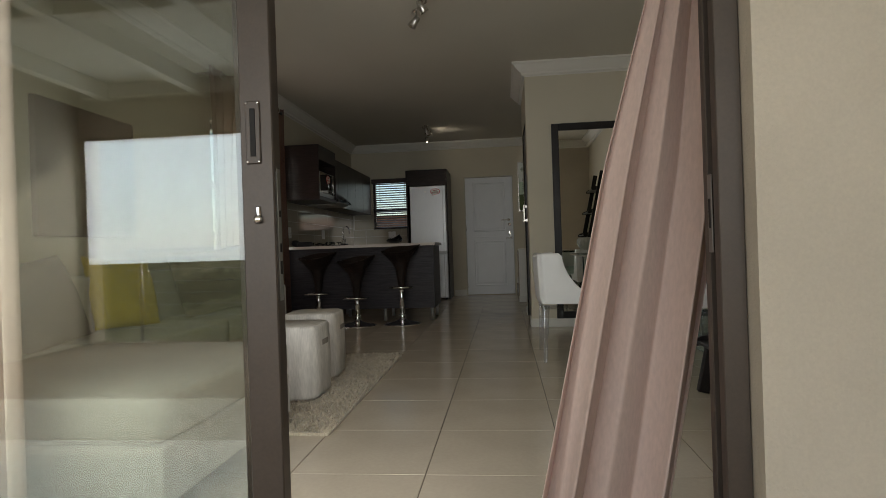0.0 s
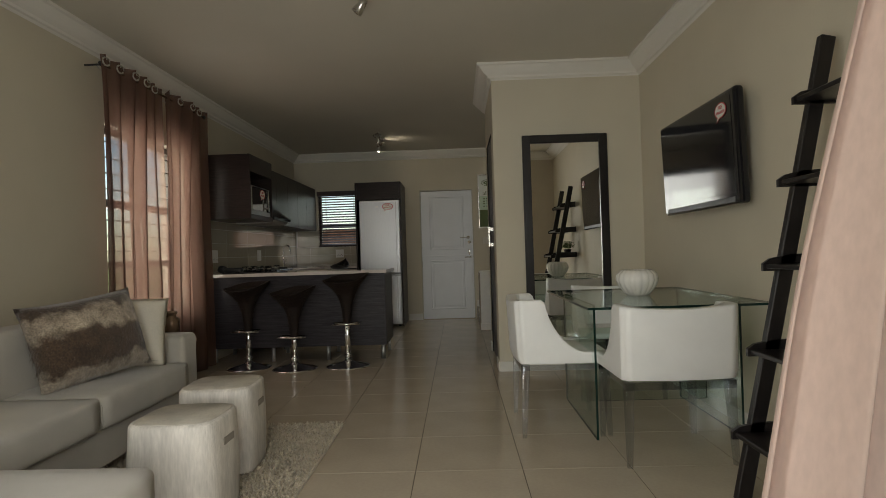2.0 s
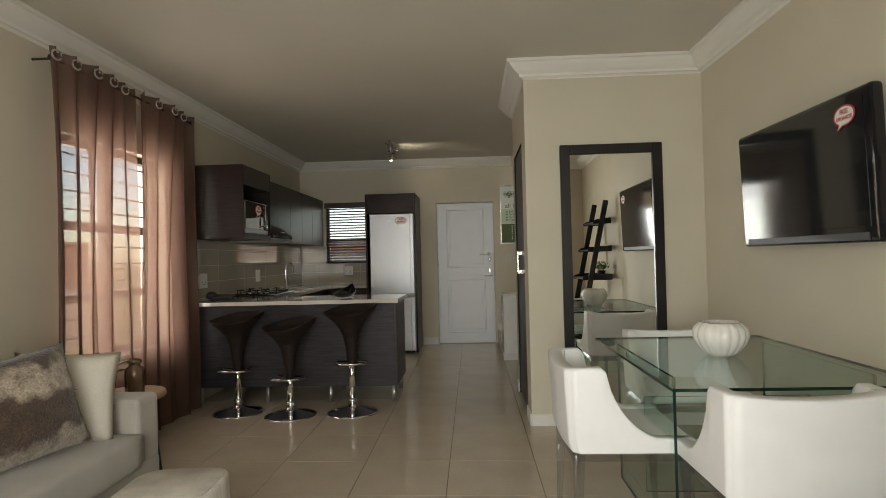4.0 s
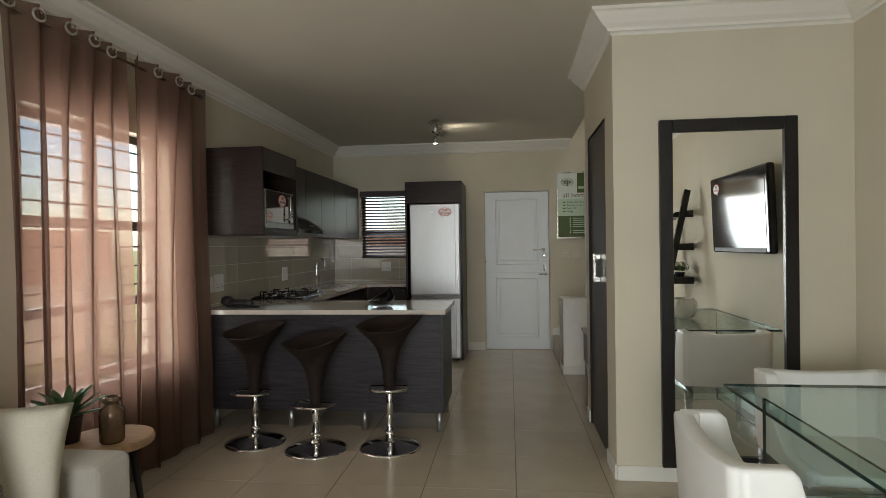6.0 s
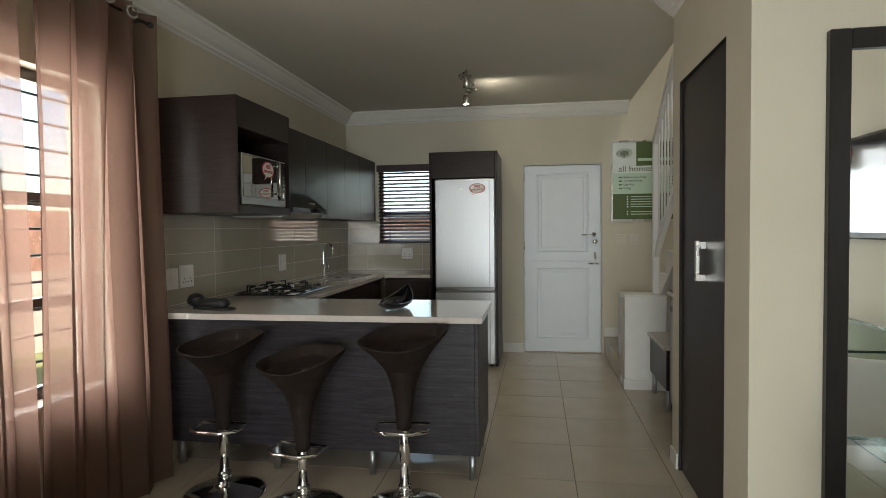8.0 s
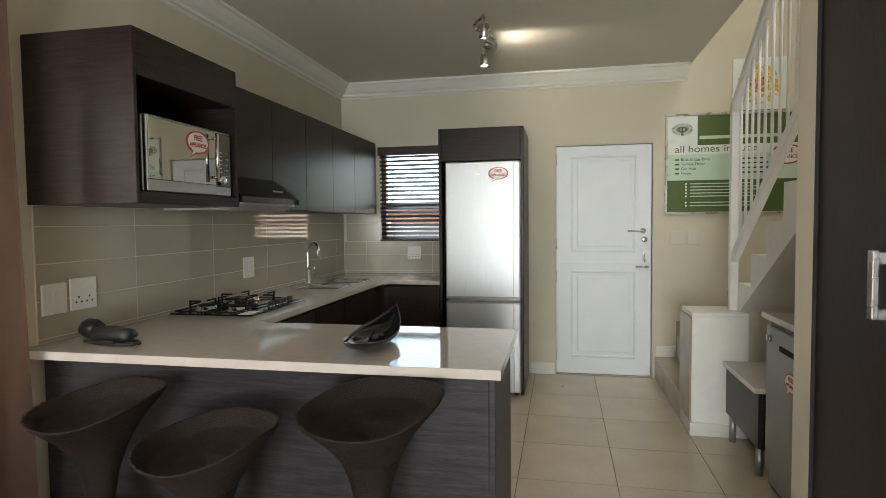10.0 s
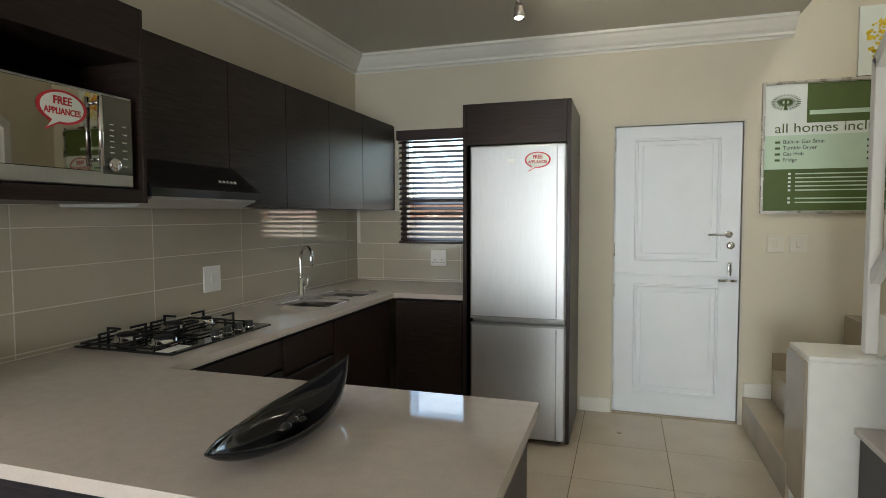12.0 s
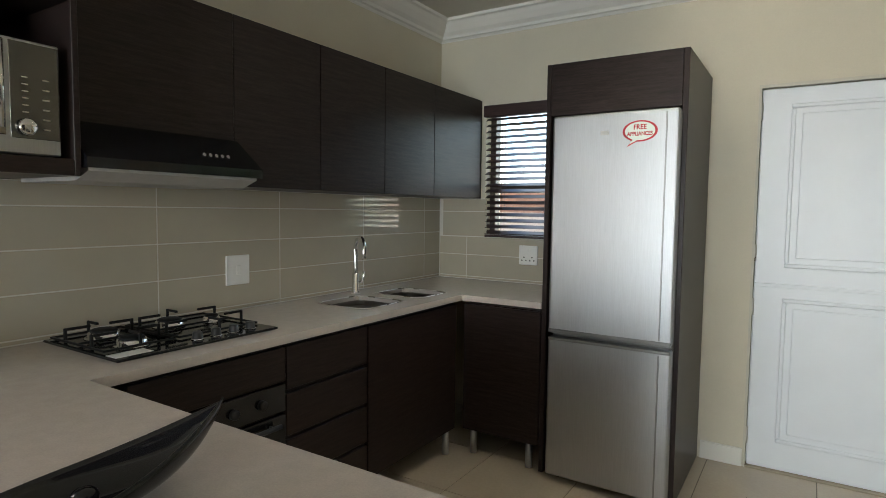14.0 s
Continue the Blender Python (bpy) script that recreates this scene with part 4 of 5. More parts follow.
def pillow(name, at, rot, w, h, d, material, label, category="cushion", trim=None):
    """A stuffed square cushion standing in its own plane, with pinched corners."""
    bm = bmesh.new()
    n = 16
    for side in (1, -1):
        g = []
        for i in range(n + 1):
            row = []
            for j in range(n + 1):
                u, v = 2 * i / n - 1, 2 * j / n - 1
                k = (max(0, 1 - u * u) ** 0.45) * (max(0, 1 - v * v) ** 0.45)
                pin = 1 - 0.06 * (1 - abs(u)) * abs(v) - 0.0
                x = w / 2 * u * (1 - 0.07 * (1 - v * v))
                z = h / 2 * v * (1 - 0.07 * (1 - u * u))
                row.append(bm.verts.new((x, side * d / 2 * k + 0.004 * math.sin(5 * u + 3 * v), z)))
            g.append(row)
        for i in range(n):
            for j in range(n):
                bm.faces.new((g[i][j], g[i + 1][j], g[i + 1][j + 1], g[i][j + 1]))
    bmesh.ops.remove_doubles(bm, verts=bm.verts, dist=0.0015)
    ob = part(name, bm, material, None, "", True)
    tagged(ob, label, category)
    ob.matrix_basis = pose(*at, *rot)
    return ob


def fur_pillow(at, rot, w, h, d):
    fm = fur_mat()
    ob = pillow("fur_cushion", at, rot, w, h, d, fm, "brown banded faux fur cushion on the sofa")
    bm = bmesh.new()
    rs = random.Random(7)
    me = ob.data
    polys = [p for p in me.polygons]
    for i in range(22000):
        p = rs.choice(polys)
        vs = [me.vertices[k].co for k in p.vertices]
        a, b = rs.random(), rs.random()
        c = vs[0].lerp(vs[1], a).lerp(vs[3 % len(vs)].lerp(vs[2], a), b)
        tip = c + p.normal * rs.uniform(0.008, 0.034) + Vector((rs.gauss(0, 0.014), rs.gauss(0, 0.006), -abs(rs.gauss(0.02, 0.012))))
        s = Vector((rs.gauss(0, 1), rs.gauss(0, 1), rs.gauss(0, 1))).normalized() * 0.0016
        bm.faces.new([bm.verts.new(c - s), bm.verts.new(c + s), bm.verts.new(tip)])
    hair = part("fur", bm, fm, ob)
    tagged(hair, kind="stuff")
    return ob


fur_pillow((-1.86, 3.67, 0.655), (-16, -6, 68), 0.62, 0.45, 0.25)
pillow("cushion", (-1.86, 4.03, 0.635), (-14, 5, 32), 0.42, 0.42, 0.14, CUSHW, "cream linen cushion against the sofa arm")
pillow("cushion", (-2.0, 2.90, 0.63), (-18, 5, 78), 0.46, 0.42, 0.16, YELLOW, "mustard yellow cushion on the sofa")
pillow("cushion", (-1.98, 2.30, 0.63), (-18, -6, 95), 0.48, 0.44, 0.16, GREYC, "dark grey cushion on the sofa chaise")

# picture over the sofa
pic = thing("picture", (LW + 0.02, 3.23, 1.37), "large plum-brown canvas on the wall above the sofa", "picture")
box("canvas", (-0.02, -0.435, -0.40), (0.018, 0.435, 0.40), PAINTING, pic, 0.004)


# ---- stump stools ----
def stump(at, rz, w, h):
    s = thing("stump_stool", (*at, 0.03), "whitewashed rounded-square wooden stump stool on the rug", "stool", "stump stools", rz)
    bm = bmesh.new()
    n, rows = 48, 18
    rings = []
    prof = [(0.955, 0.0), (0.985, 0.012)] + [(0.985 + 0.035 * math.sin(math.pi * k / rows), 0.012 + (h - 0.03) * k / rows) for k in range(1, rows)] + [(0.985, h - 0.012), (0.95, h - 0.002), (0.90, h)]
    for k, z in prof:
        ring = []
        for i in range(n):
            a = 2 * math.pi * i / n
            r = w / 2 * k / (abs(math.cos(a)) ** 4.5 + abs(math.sin(a)) ** 4.5) ** (1 / 4.5)
            r *= 1 + 0.012 * noise.noise((2 * math.cos(a), 2 * math.sin(a), 2 * z + at[0])) + 0.006 * math.sin(7 * a + 4 * z)
            ring.append(bm.verts.new((r * math.cos(a), r * math.sin(a), z)))
        rings.append(ring)
    for i in range(len(rings) - 1):
        for j in range(n):
            f = bm.faces.new((rings[i][j], rings[i][(j + 1) % n], rings[i + 1][(j + 1) % n], rings[i + 1][j]))
    bm.faces.new(rings[0][::-1])
    part("body", bm, STUMP, s, smooth=True)
    lathe("top", [(w * 0.02, 0.0), (w * 0.44, 0.0), (w * 0.455, -0.004)], STUMPT, s, 48, lambda p, a, r, z: Vector((p.x, p.y, 0)) * (1 / (abs(math.cos(a)) ** 4.5 + abs(math.sin(a)) ** 4.5) ** (1 / 4.5)) + Vector((0, 0, h + 0.003 + z)), label="smooth end-grain top")
    # no hollow is cut; a darker block paints the shaded slot
    box("hand_hold", (w * 0.49, -0.05, h - 0.115), (w * 0.515, 0.05, h - 0.085), SLOT, s, 0.014, 3)
    return s


stump((-1.035, 3.0), 0, 0.35, 0.395)
stump((-1.095, 3.53), 4, 0.355, 0.405)

# ---- rug ----
rug = thing("rug", (-1.365, 3.27, 0), "shaggy cream rug under the sofa and stools", "rug")
RW, RD = 0.72, 0.93
bm = bmesh.new()
add_box(bm, (-RW, -RD, 0.001), (RW, RD, 0.016))
part("backing", bm, RUG, rug)
bm = bmesh.new()
rs = random.Random(11)
for i in range(26000):
    x, y = rs.uniform(-RW, RW), rs.uniform(-RD, RD)
    if x < -0.15 and rs.random() < 0.8:
        continue
    p = Vector((x, y, 0.014))
    tip = p + Vector((rs.gauss(0, 0.012), rs.gauss(0, 0.012), rs.uniform(0.012, 0.028)))
    s = Vector((rs.gauss(0, 1), rs.gauss(0, 1), 0)).normalized() * rs.uniform(0.003, 0.006)
    bm.faces.new([bm.verts.new(p - s), bm.verts.new(p + s), bm.verts.new(tip + s * 0.7), bm.verts.new(tip - s * 0.7)])
tagged(part("rug_surface", bm, RUG, rug), kind="stuff")

# ---- side table with plant and vase ----
st = thing("side_table", (-2.03, 4.80, 0), "small round pale wooden side table by the sofa arm", "side table")
lathe("tabletop", [(0.18, 0.445), (0.195, 0.45), (0.2, 0.465), (0.195, 0.482), (0.185, 0.485)], OAK, st, 40)
for k in range(3):
    a = 2 * math.pi * k / 3 + 0.4
    rod("leg", (0.10 * math.cos(a), 0.10 * math.sin(a), 0.45), (0.16 * math.cos(a), 0.16 * math.sin(a), 0.0), 0.018, BLACKWOOD, st, 0.012)
vs = thing("vase", (-1.96, 4.74, 0.4855), "bronze glazed ribbed bottle vase on the side table", "vase")
lathe("body", [(0.045, 0), (0.05, 0.01), (0.052, 0.12), (0.05, 0.15), (0.03, 0.165), (0.028, 0.178), (0.038, 0.185), (0.038, 0.2), (0.026, 0.205), (0.022, 0.18)], BRONZE, vs, 40, lambda p, a, r, z: Vector((p.x * (1 + 0.02 * math.cos(20 * a)), p.y * (1 + 0.02 * math.cos(20 * a)), z)))
pp = thing("potted_plant", (-2.16, 4.72, 0.4855), "green succulent in a dark brown pot on the side table", "plant")
lathe("pot", [(0.045, 0), (0.06, 0.11), (0.062, 0.12), (0.053, 0.12), (0.05, 0.10)], POTB, pp, 28)
rs = random.Random(2)
for k in range(17):
    a, el = k * 2.4, 0.25 + 0.065 * k
    L = 0.185 - 0.003 * k

    def leafp(u, v, a=a, el=el, L=L):
        wd = 0.021 * math.sin(math.pi * min(1, 0.12 + 0.88 * u)) ** 0.7 * (v * 2 - 1)
        r = L * u * math.cos(el * (1 - 0.3 * u))
        z = 0.11 + L * u * math.sin(el) + abs(wd) * 0.4
        return Vector((r * math.cos(a) - wd * math.sin(a), r * math.sin(a) + wd * math.cos(a), z))
    sheet("leaf", leafp, 8, 4, LEAF, pp, 0.003)


# ---- bar stools ----
def bar_stool(at, rz, seat, tag=""):
    s = thing("bar_stool", (*at, 0), "dark woven goblet bar stool on a chrome pedestal" + tag, "stool", "bar stools at the island", rz)
    lathe("base", [(0.205, 0.0), (0.207, 0.006), (0.19, 0.014), (0.12, 0.03), (0.06, 0.045), (0.035, 0.06), (0.03, 0.075)], CHROME, s, 48)
    rod("pole", (0, 0, 0.07), (0, 0, seat - 0.30), 0.026, CHROME, s, seg=24)
    lathe("collar", [(0.034, 0.075), (0.036, 0.10), (0.029, 0.12)], CHROME, s, 24)
    fz = seat - 0.405
    ring = [(-0.13, 0.02, fz), (-0.12, -0.10, fz), (-0.06, -0.15, fz + 0.004), (0.06, -0.15, fz + 0.004), (0.12, -0.10, fz), (0.13, 0.02, fz)]
    tube("footrest", [(-0.03, 0.028, fz), *ring, (0.03, 0.028, fz)], 0.009, CHROME, s)

    def warp(p, a, r, z):
        k = max(0, (z - (seat - 0.16)) / 0.16)
        up = 0.055 * k * max(0, math.cos(a)) ** 2 * (1 if math.cos(a) > 0 else 0) + 0.045 * k * max(0, math.sin(a)) ** 2
        return Vector((p.x * (1 + 0.06 * k), p.y * (0.92 + 0.02 * k), z + up - 0.02 * k * max(0, -math.sin(a))))
    bm = bmesh.new()
    prof = [(0.030, seat - 0.43), (0.034, seat - 0.425), (0.038, seat - 0.36), (0.046, seat - 0.28), (0.062, seat - 0.20), (0.09, seat - 0.13), (0.135, seat - 0.07), (0.18, seat - 0.025), (0.203, seat - 0.002), (0.206, seat + 0.006), (0.198, seat + 0.006), (0.16, seat - 0.035), (0.10, seat - 0.055), (0.01, seat - 0.06)]
    # fine rows of weave as small ridges
    dense = []
    for (r0, z0), (r1, z1) in zip(prof, prof[1:]):
        n = max(1, int(math.hypot(r1 - r0, z1 - z0) / 0.0065))
        for i in range(n):
            t = i / n
            dense.append((r0 + (r1 - r0) * t + (0.0022 if i % 2 else 0), z0 + (z1 - z0) * t))
    dense.append(prof[-1])
    add_lathe(bm, dense, 64, lambda p, a, r, z: warp(Vector((p.x * (1 + 0.012 * math.cos(32 * a)), p.y * (1 + 0.012 * math.cos(32 * a)), z)), a, r, z), True)
    part("seat", bm, WICK, s, "dark brown woven goblet seat", True)
    return s


bar_stool((-1.935, 6.145), 0, 0.765)
bar_stool((-1.467, 6.045), -8, 0.715, ", lowered")
bar_stool((-0.979, 6.118), 4, 0.815, ", raised")

# ---- kitchen: base units ----
ISY0, ISY1 = 6.45, 6.97
isl = thing("kitchen_island", (-1.545, 6.68, 0), "dark wood-grain breakfast bar on steel legs", "island")
box("front_panel", (-0.895, -0.25, 0.145), (0.875, -0.228, 0.865), ISL, isl, 0.002)
box("end_panel", (0.875, -0.25, 0.145), (0.897, 0.335, 0.865), ISL, isl, 0.002)
box("carcass", (-0.895, -0.227, 0.15), (0.874, 0.33, 0.86), DARK, isl, 0.0)
for x in (-0.85, -0.26, 0.30, 0.855):
    for y in (-0.20, 0.29):
        rod("leg", (x, y, 0), (x, y, 0.15), 0.02, STEEL, isl, seg=20)

wt = thing("worktop", (-1.6, 7.9, 0.865), "polished beige stone worktop running round the kitchen", "worktop")
SK1, SK2 = (-2.30, 8.33, -1.98, 8.66), (-2.29, 8.77, -1.97, 9.06)
WX, WY = -1.6, 7.9
for x0, y0, x1, y1 in ((LW, 6.335, -0.62, 7.045), (LW, 7.045, -1.86, SK1[1]), (LW, SK1[1], SK1[0], SK2[3]), (SK1[2], SK1[1], -1.86, SK2[3]), (SK1[0], SK1[3], SK1[2], SK2[1]), (LW, SK2[3], -1.86, BW), (-1.86, 9.02, -1.385, BW)):
    box("slab", (x0 - WX, y0 - WY, 0), (x1 - WX, y1 - WY, 0.032), STONE, wt, 0)
for (x0, y0, x1, y1) in (SK1, SK2):
    sk = thing("sink_bowl", ((x0 + x1) / 2, (y0 + y1) / 2, 0.75), "stainless steel sink bowl set under the worktop", "sink", "sink bowls")
    bm = bmesh.new()
    hx2, hy2 = (x1 - x0) / 2 - 0.001, (y1 - y0) / 2 - 0.001
    rings = []
    for k, z in ((1.0, 0.125), (0.99, 0.02), (0.93, 0.0), (0.12, -0.004)):
        ring = []
        for i in range(40):
            a = 2 * math.pi * i / 40
            q = (abs(math.cos(a)) ** 6 + abs(math.sin(a)) ** 6) ** (1 / 6)
            ring.append(bm.verts.new((hx2 * k * math.cos(a) / q, hy2 * k * math.sin(a) / q, z)))
        rings.append(ring)
    for i in range(3):
        for j in range(40):
            bm.faces.new((rings[i][j], rings[i][(j + 1) % 40], rings[i + 1][(j + 1) % 40], rings[i + 1][j]))
    bm.faces.new(rings[-1])
    part("bowl", bm, SINKM, sk, smooth=True)
    tube("rim", [(hx2 * math.cos(a) / (abs(math.cos(a)) ** 6 + abs(math.sin(a)) ** 6) ** (1 / 6), hy2 * math.sin(a) / (abs(math.cos(a)) ** 6 + abs(math.sin(a)) ** 6) ** (1 / 6), 0.1475) for a in [2 * math.pi * q / 40 for q in range(40)]], 0.0028, SATIN, sk, 6, True)
    lathe("drain", [(0.03, 0.0), (0.032, 0.003), (0.02, 0.004)], CHROME, sk, 20)
tp = thing("tap", (-2.36, 8.70, 0.898), "chrome swan-neck kitchen mixer tap", "tap", rz=-28)
lathe("body", [(0.026, 0), (0.024, 0.012), (0.02, 0.02), (0.02, 0.11), (0.014, 0.12)], CHROME, tp, 24)
tube("spout", [(0, 0, 0.10)] + [(0, 0, 0.10 + 0.03 * k) for k in range(1, 6)] + [(0.066 - 0.066 * math.cos(t), 0, 0.25 + 0.066 * math.sin(t)) for t in [math.pi * k / 12 for k in range(0, 12)]] + [(0.132, 0, 0.235), (0.132, 0, 0.20)], 0.0115, CHROME, tp, 14)
tube("lever", [(0, 0, 0.06), (0.01, 0.035, 0.065), (0.012, 0.045, 0.10), (0.012, 0.045, 0.125)], 0.007, CHROME, tp)


def unit(name, at, label, w, d, z0, z1, fronts, legs=True, rz=0, category="cabinet", group="base units"):
    """A floor unit whose front faces +x before turning; fronts: rows of (z0, z1)."""
    u = thing(name, (*at, 0), label, category, group, rz)
    box("carcass", (-d, -w / 2, z0), (-0.021, w / 2, z1), DARK, u, 0.0)
    for a, b in fronts:
        box("front", (-0.02, -w / 2 + 0.0015, a), (0, w / 2 - 0.0015, b), DARK, u, 0.0015)
    for a, b in list(zip([f[1] for f in fronts[:-1]], [f[0] for f in fronts[1:]])):
        # strip in the groove coloured near-black for the shade there
        box("finger_groove", (-0.0212, -w / 2 + 0.002, a), (-0.018, w / 2 - 0.002, b), SHADEBLACK, u, 0)
    if legs:
        for sy in (-1, 1):
            rod("leg", (-0.026, sy * (w / 2 - 0.06), 0), (-0.026, sy * (w / 2 - 0.06), z0 + 0.002), 0.019, STEEL, u, seg=18)
            rod("leg", (-d + 0.06, sy * (w / 2 - 0.06), 0), (-d + 0.06, sy * (w / 2 - 0.06), z0 + 0.002), 0.019, STEEL, u, seg=18)
    return u


BX = -1.885
oven = unit("oven_unit", (BX, 7.46), "dark oven housing under the hob", 0.60, 0.52, 0.13, 0.85, [(0.715, 0.845)])
ov = thing("oven", (BX - 0.001, 7.46, 0.145), "black built-in oven under the worktop", "oven")
box("door", (-0.018, -0.297, 0.0), (0.003, 0.297, 0.445), BLACKG, ov, 0.003)
box("control_panel", (-0.018, -0.297, 0.455), (0.003, 0.297, 0.562), BLACKG, ov, 0.003)
for y in (-0.18, -0.06, 0.06, 0.18):
    lathe("knob", [(0.018, 0), (0.017, 0.016), (0.013, 0.02)], BLACKM, ov, 20).matrix_basis = pose(0.003, y, 0.51, 0, 90, 0)
rod("handle", (0.03, -0.25, 0.415), (0.03, 0.25, 0.415), 0.009, BLACKM, ov)
for y in (-0.22, 0.22):
    rod("handle_post", (0.0, y, 0.415), (0.03, y, 0.415), 0.006, BLACKM, ov)
unit("drawer_unit", (BX, 8.00), "dark four-drawer kitchen unit with grooved handles", 0.475, 0.52, 0.13, 0.85, [(0.135, 0.30), (0.318, 0.48), (0.498, 0.66), (0.678, 0.845)])
unit("base_cabinet", (BX, 8.625), "dark kitchen cupboard under the sink", 0.765, 0.52, 0.13, 0.85, [(0.135, 0.845)])
unit("base_cabinet", (-1.62, 9.03), "dark corner cupboard beside the fridge", 0.46, 0.64, 0.13, 0.85, [(0.135, 0.845)], rz=-90)

# hob
hob = thing("gas_hob", (-2.20, 7.485, 0.8975), "black four-burner gas hob set in the worktop", "hob")
box("plate", (-0.235, -0.31, 0), (0.235, 0.31, 0.009), BLACKG, hob, 0.003)
box("label", (0.15, -0.30, 0.009), (0.21, -0.18, 0.0098), WHITEM, hob, 0)
BURNERS = ((-0.11, -0.17, 0.050), (0.075, -0.175, 0.046), (-0.11, 0.075, 0.050), (-0.06, 0.225, 0.030))
for (x, y, r) in BURNERS:
    b = lathe("burner", [(r * 1.25, 0.009), (r * 1.2, 0.013), (r, 0.014), (r, 0.028), (r * 0.92, 0.032)], CHROME, hob, 36, lambda p, a, q, z: Vector((p.x, p.y, z)) * 1.0 if z < 0.02 else Vector((p.x * (1 + 0.02 * math.cos(36 * a)), p.y * (1 + 0.02 * math.cos(36 * a)), z)))
    b.location = (x, y, 0)
    lathe("burner_cap", [(r * 0.86, 0.032), (r * 0.88, 0.037), (r * 0.72, 0.041)], IRON, b, 32)
for (x0, x1, y0, y1) in ((-0.215, 0.125, -0.29, -0.055), (-0.215, 0.125, -0.035, 0.295)):
    bm = bmesh.new()
    for lo, hi in (((x0, y0), (x1, y0)), ((x0, y1), (x1, y1)), ((x0, y0), (x0, y1)), ((x1, y0), (x1, y1))):
        add_box(bm, (lo[0] - 0.004, lo[1] - 0.004, 0.013), (hi[0] + 0.004, hi[1] + 0.004, 0.020), 0.0015)
    xm, ym = (x0 + x1) / 2, (y0 + y1) / 2
    add_box(bm, (xm - 0.004, y0 + 0.005, 0.013), (xm + 0.004, y1 - 0.005, 0.020), 0.0015)
    # each finger rises from the frame and reaches in over a burner
    for xx in ((x0 + xm) / 2, (xm + x1) / 2):
        for yy, d in ((y0, 1), (y1, -1)):
            add_box(bm, (xx - 0.004, min(yy, yy + d * 0.010), 0.009), (xx + 0.004, max(yy, yy + d * 0.010), 0.058), 0.0015)
            add_box(bm, (xx - 0.004, min(yy + d * 0.010, yy + d * 0.085), 0.049), (xx + 0.004, max(yy + d * 0.010, yy + d * 0.085), 0.058), 0.0015)
    for xx, d in ((x0, 1), (x1, -1)):
        add_box(bm, (min(xx, xx + d * 0.010), ym - 0.004, 0.009), (max(xx, xx + d * 0.010), ym + 0.004, 0.058), 0.0015)
        add_box(bm, (min(xx + d * 0.010, xx + d * 0.07), ym - 0.004, 0.049), (max(xx + d * 0.010, xx + d * 0.07), ym + 0.004, 0.058), 0.0015)
    part("pan_support", bm, IRON, hob)
for k in range(4):
    kb = lathe("knob", [(0.020, 0.009), (0.018, 0.014), (0.016, 0.034), (0.013, 0.037)], BLACKM, hob, 22)
    kb.location = (0.175, 0.0 + 0.075 * k, 0)
    lathe("knob_ring", [(0.0215, 0.009), (0.0215, 0.012), (0.019, 0.0125)], CHROME, kb, 22)

# ---- kitchen: wall units ----
UZ0, UZ1 = 1.45, 2.10
tall = thing("microwave_cabinet", (LW, 6.75, UZ0), "dark wall cabinet with an open microwave recess", "cabinet")
TD, TW = 0.49, 0.345
box("side_panel", (0.0, -TW, 0), (TD, -TW + 0.018, UZ1 - UZ0), DARK, tall, 0.002)
box("side_panel", (0.0, TW - 0.018, 0), (TD, TW, UZ1 - UZ0), DARK, tall, 0.002)
box("bottom_panel", (0.0, -TW + 0.018, 0), (TD, TW - 0.018, 0.045), DARK, tall, 0.002)
box("upper_door", (0.0, -TW + 0.018, 0.475), (TD, TW - 0.018, UZ1 - UZ0), DARK, tall, 0.002)
# back of the recess in near-black, its shade painted in
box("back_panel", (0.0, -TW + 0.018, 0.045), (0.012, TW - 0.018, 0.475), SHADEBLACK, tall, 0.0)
mw = thing("microwave", (LW + 0.475, 6.767, UZ0 + 0.0455), "stainless steel microwave with a mirrored door", "microwave")
MH2 = 0.30
box("casing", (-0.36, -0.285, 0.004), (-0.02, 0.285, MH2), STEELD, mw, 0.004)
box("front_frame", (-0.02, -0.285, 0.004), (0.0, 0.285, MH2), STEEL, mw, 0.004)
box("door_glass", (0.0, -0.278, 0.05), (0.004, 0.155, MH2 - 0.008), MWGLASS, mw, 0.002)
box("control_panel", (0.0, 0.165, 0.045), (0.003, 0.28, MH2 - 0.008), MWPANEL, mw, 0.001, label="smoked steel control panel")
rod("handle", (0.03, 0.135, 0.065), (0.03, 0.135, MH2 - 0.02), 0.008, CHROME, mw)
for z in (0.085, MH2 - 0.04):
    rod("handle_post", (0.0, 0.135, z), (0.03, 0.135, z), 0.006, CHROME, mw)
lathe("dial", [(0.022, 0), (0.022, 0.014), (0.017, 0.018)], CHROME, mw, 28).matrix_basis = pose(0.003, 0.200, 0.075, 0, 90, 0)
for k in range(6):
    for j in range(2):
        box("button", (0.003, 0.192 + j * 0.048, (0.112 if j == 0 else 0.07) + (0.018 if j == 0 else 0.026) * k), (0.0045, 0.207 + j * 0.05, (0.115 if j == 0 else 0.074) + (0.018 if j == 0 else 0.026) * k), SATIN, mw, 0)
bubble(mw, (0.0042, 0.03, 0.228), (90, 0, 90), 0.16)
UX = LW + 0.34
JY = [7.098, 7.722, 8.187, 8.654, 9.122, BW - 0.03]
for k, (a, b) in enumerate(zip(JY, JY[1:])):
    zlo = UZ0 + (0.17 if k == 0 else 0)
    wu = thing("wall_cabinet", (LW, (a + b) / 2, zlo), "dark wood-grain wall cabinet with a plain handleless door" if k else "short dark wall cabinet over the cooker hood", "cabinet", "wall cabinets")
    hw = (b - a) / 2
    box("carcass", (0.0, -hw, 0), (0.319, hw, UZ1 - zlo), DARK, wu, 0)
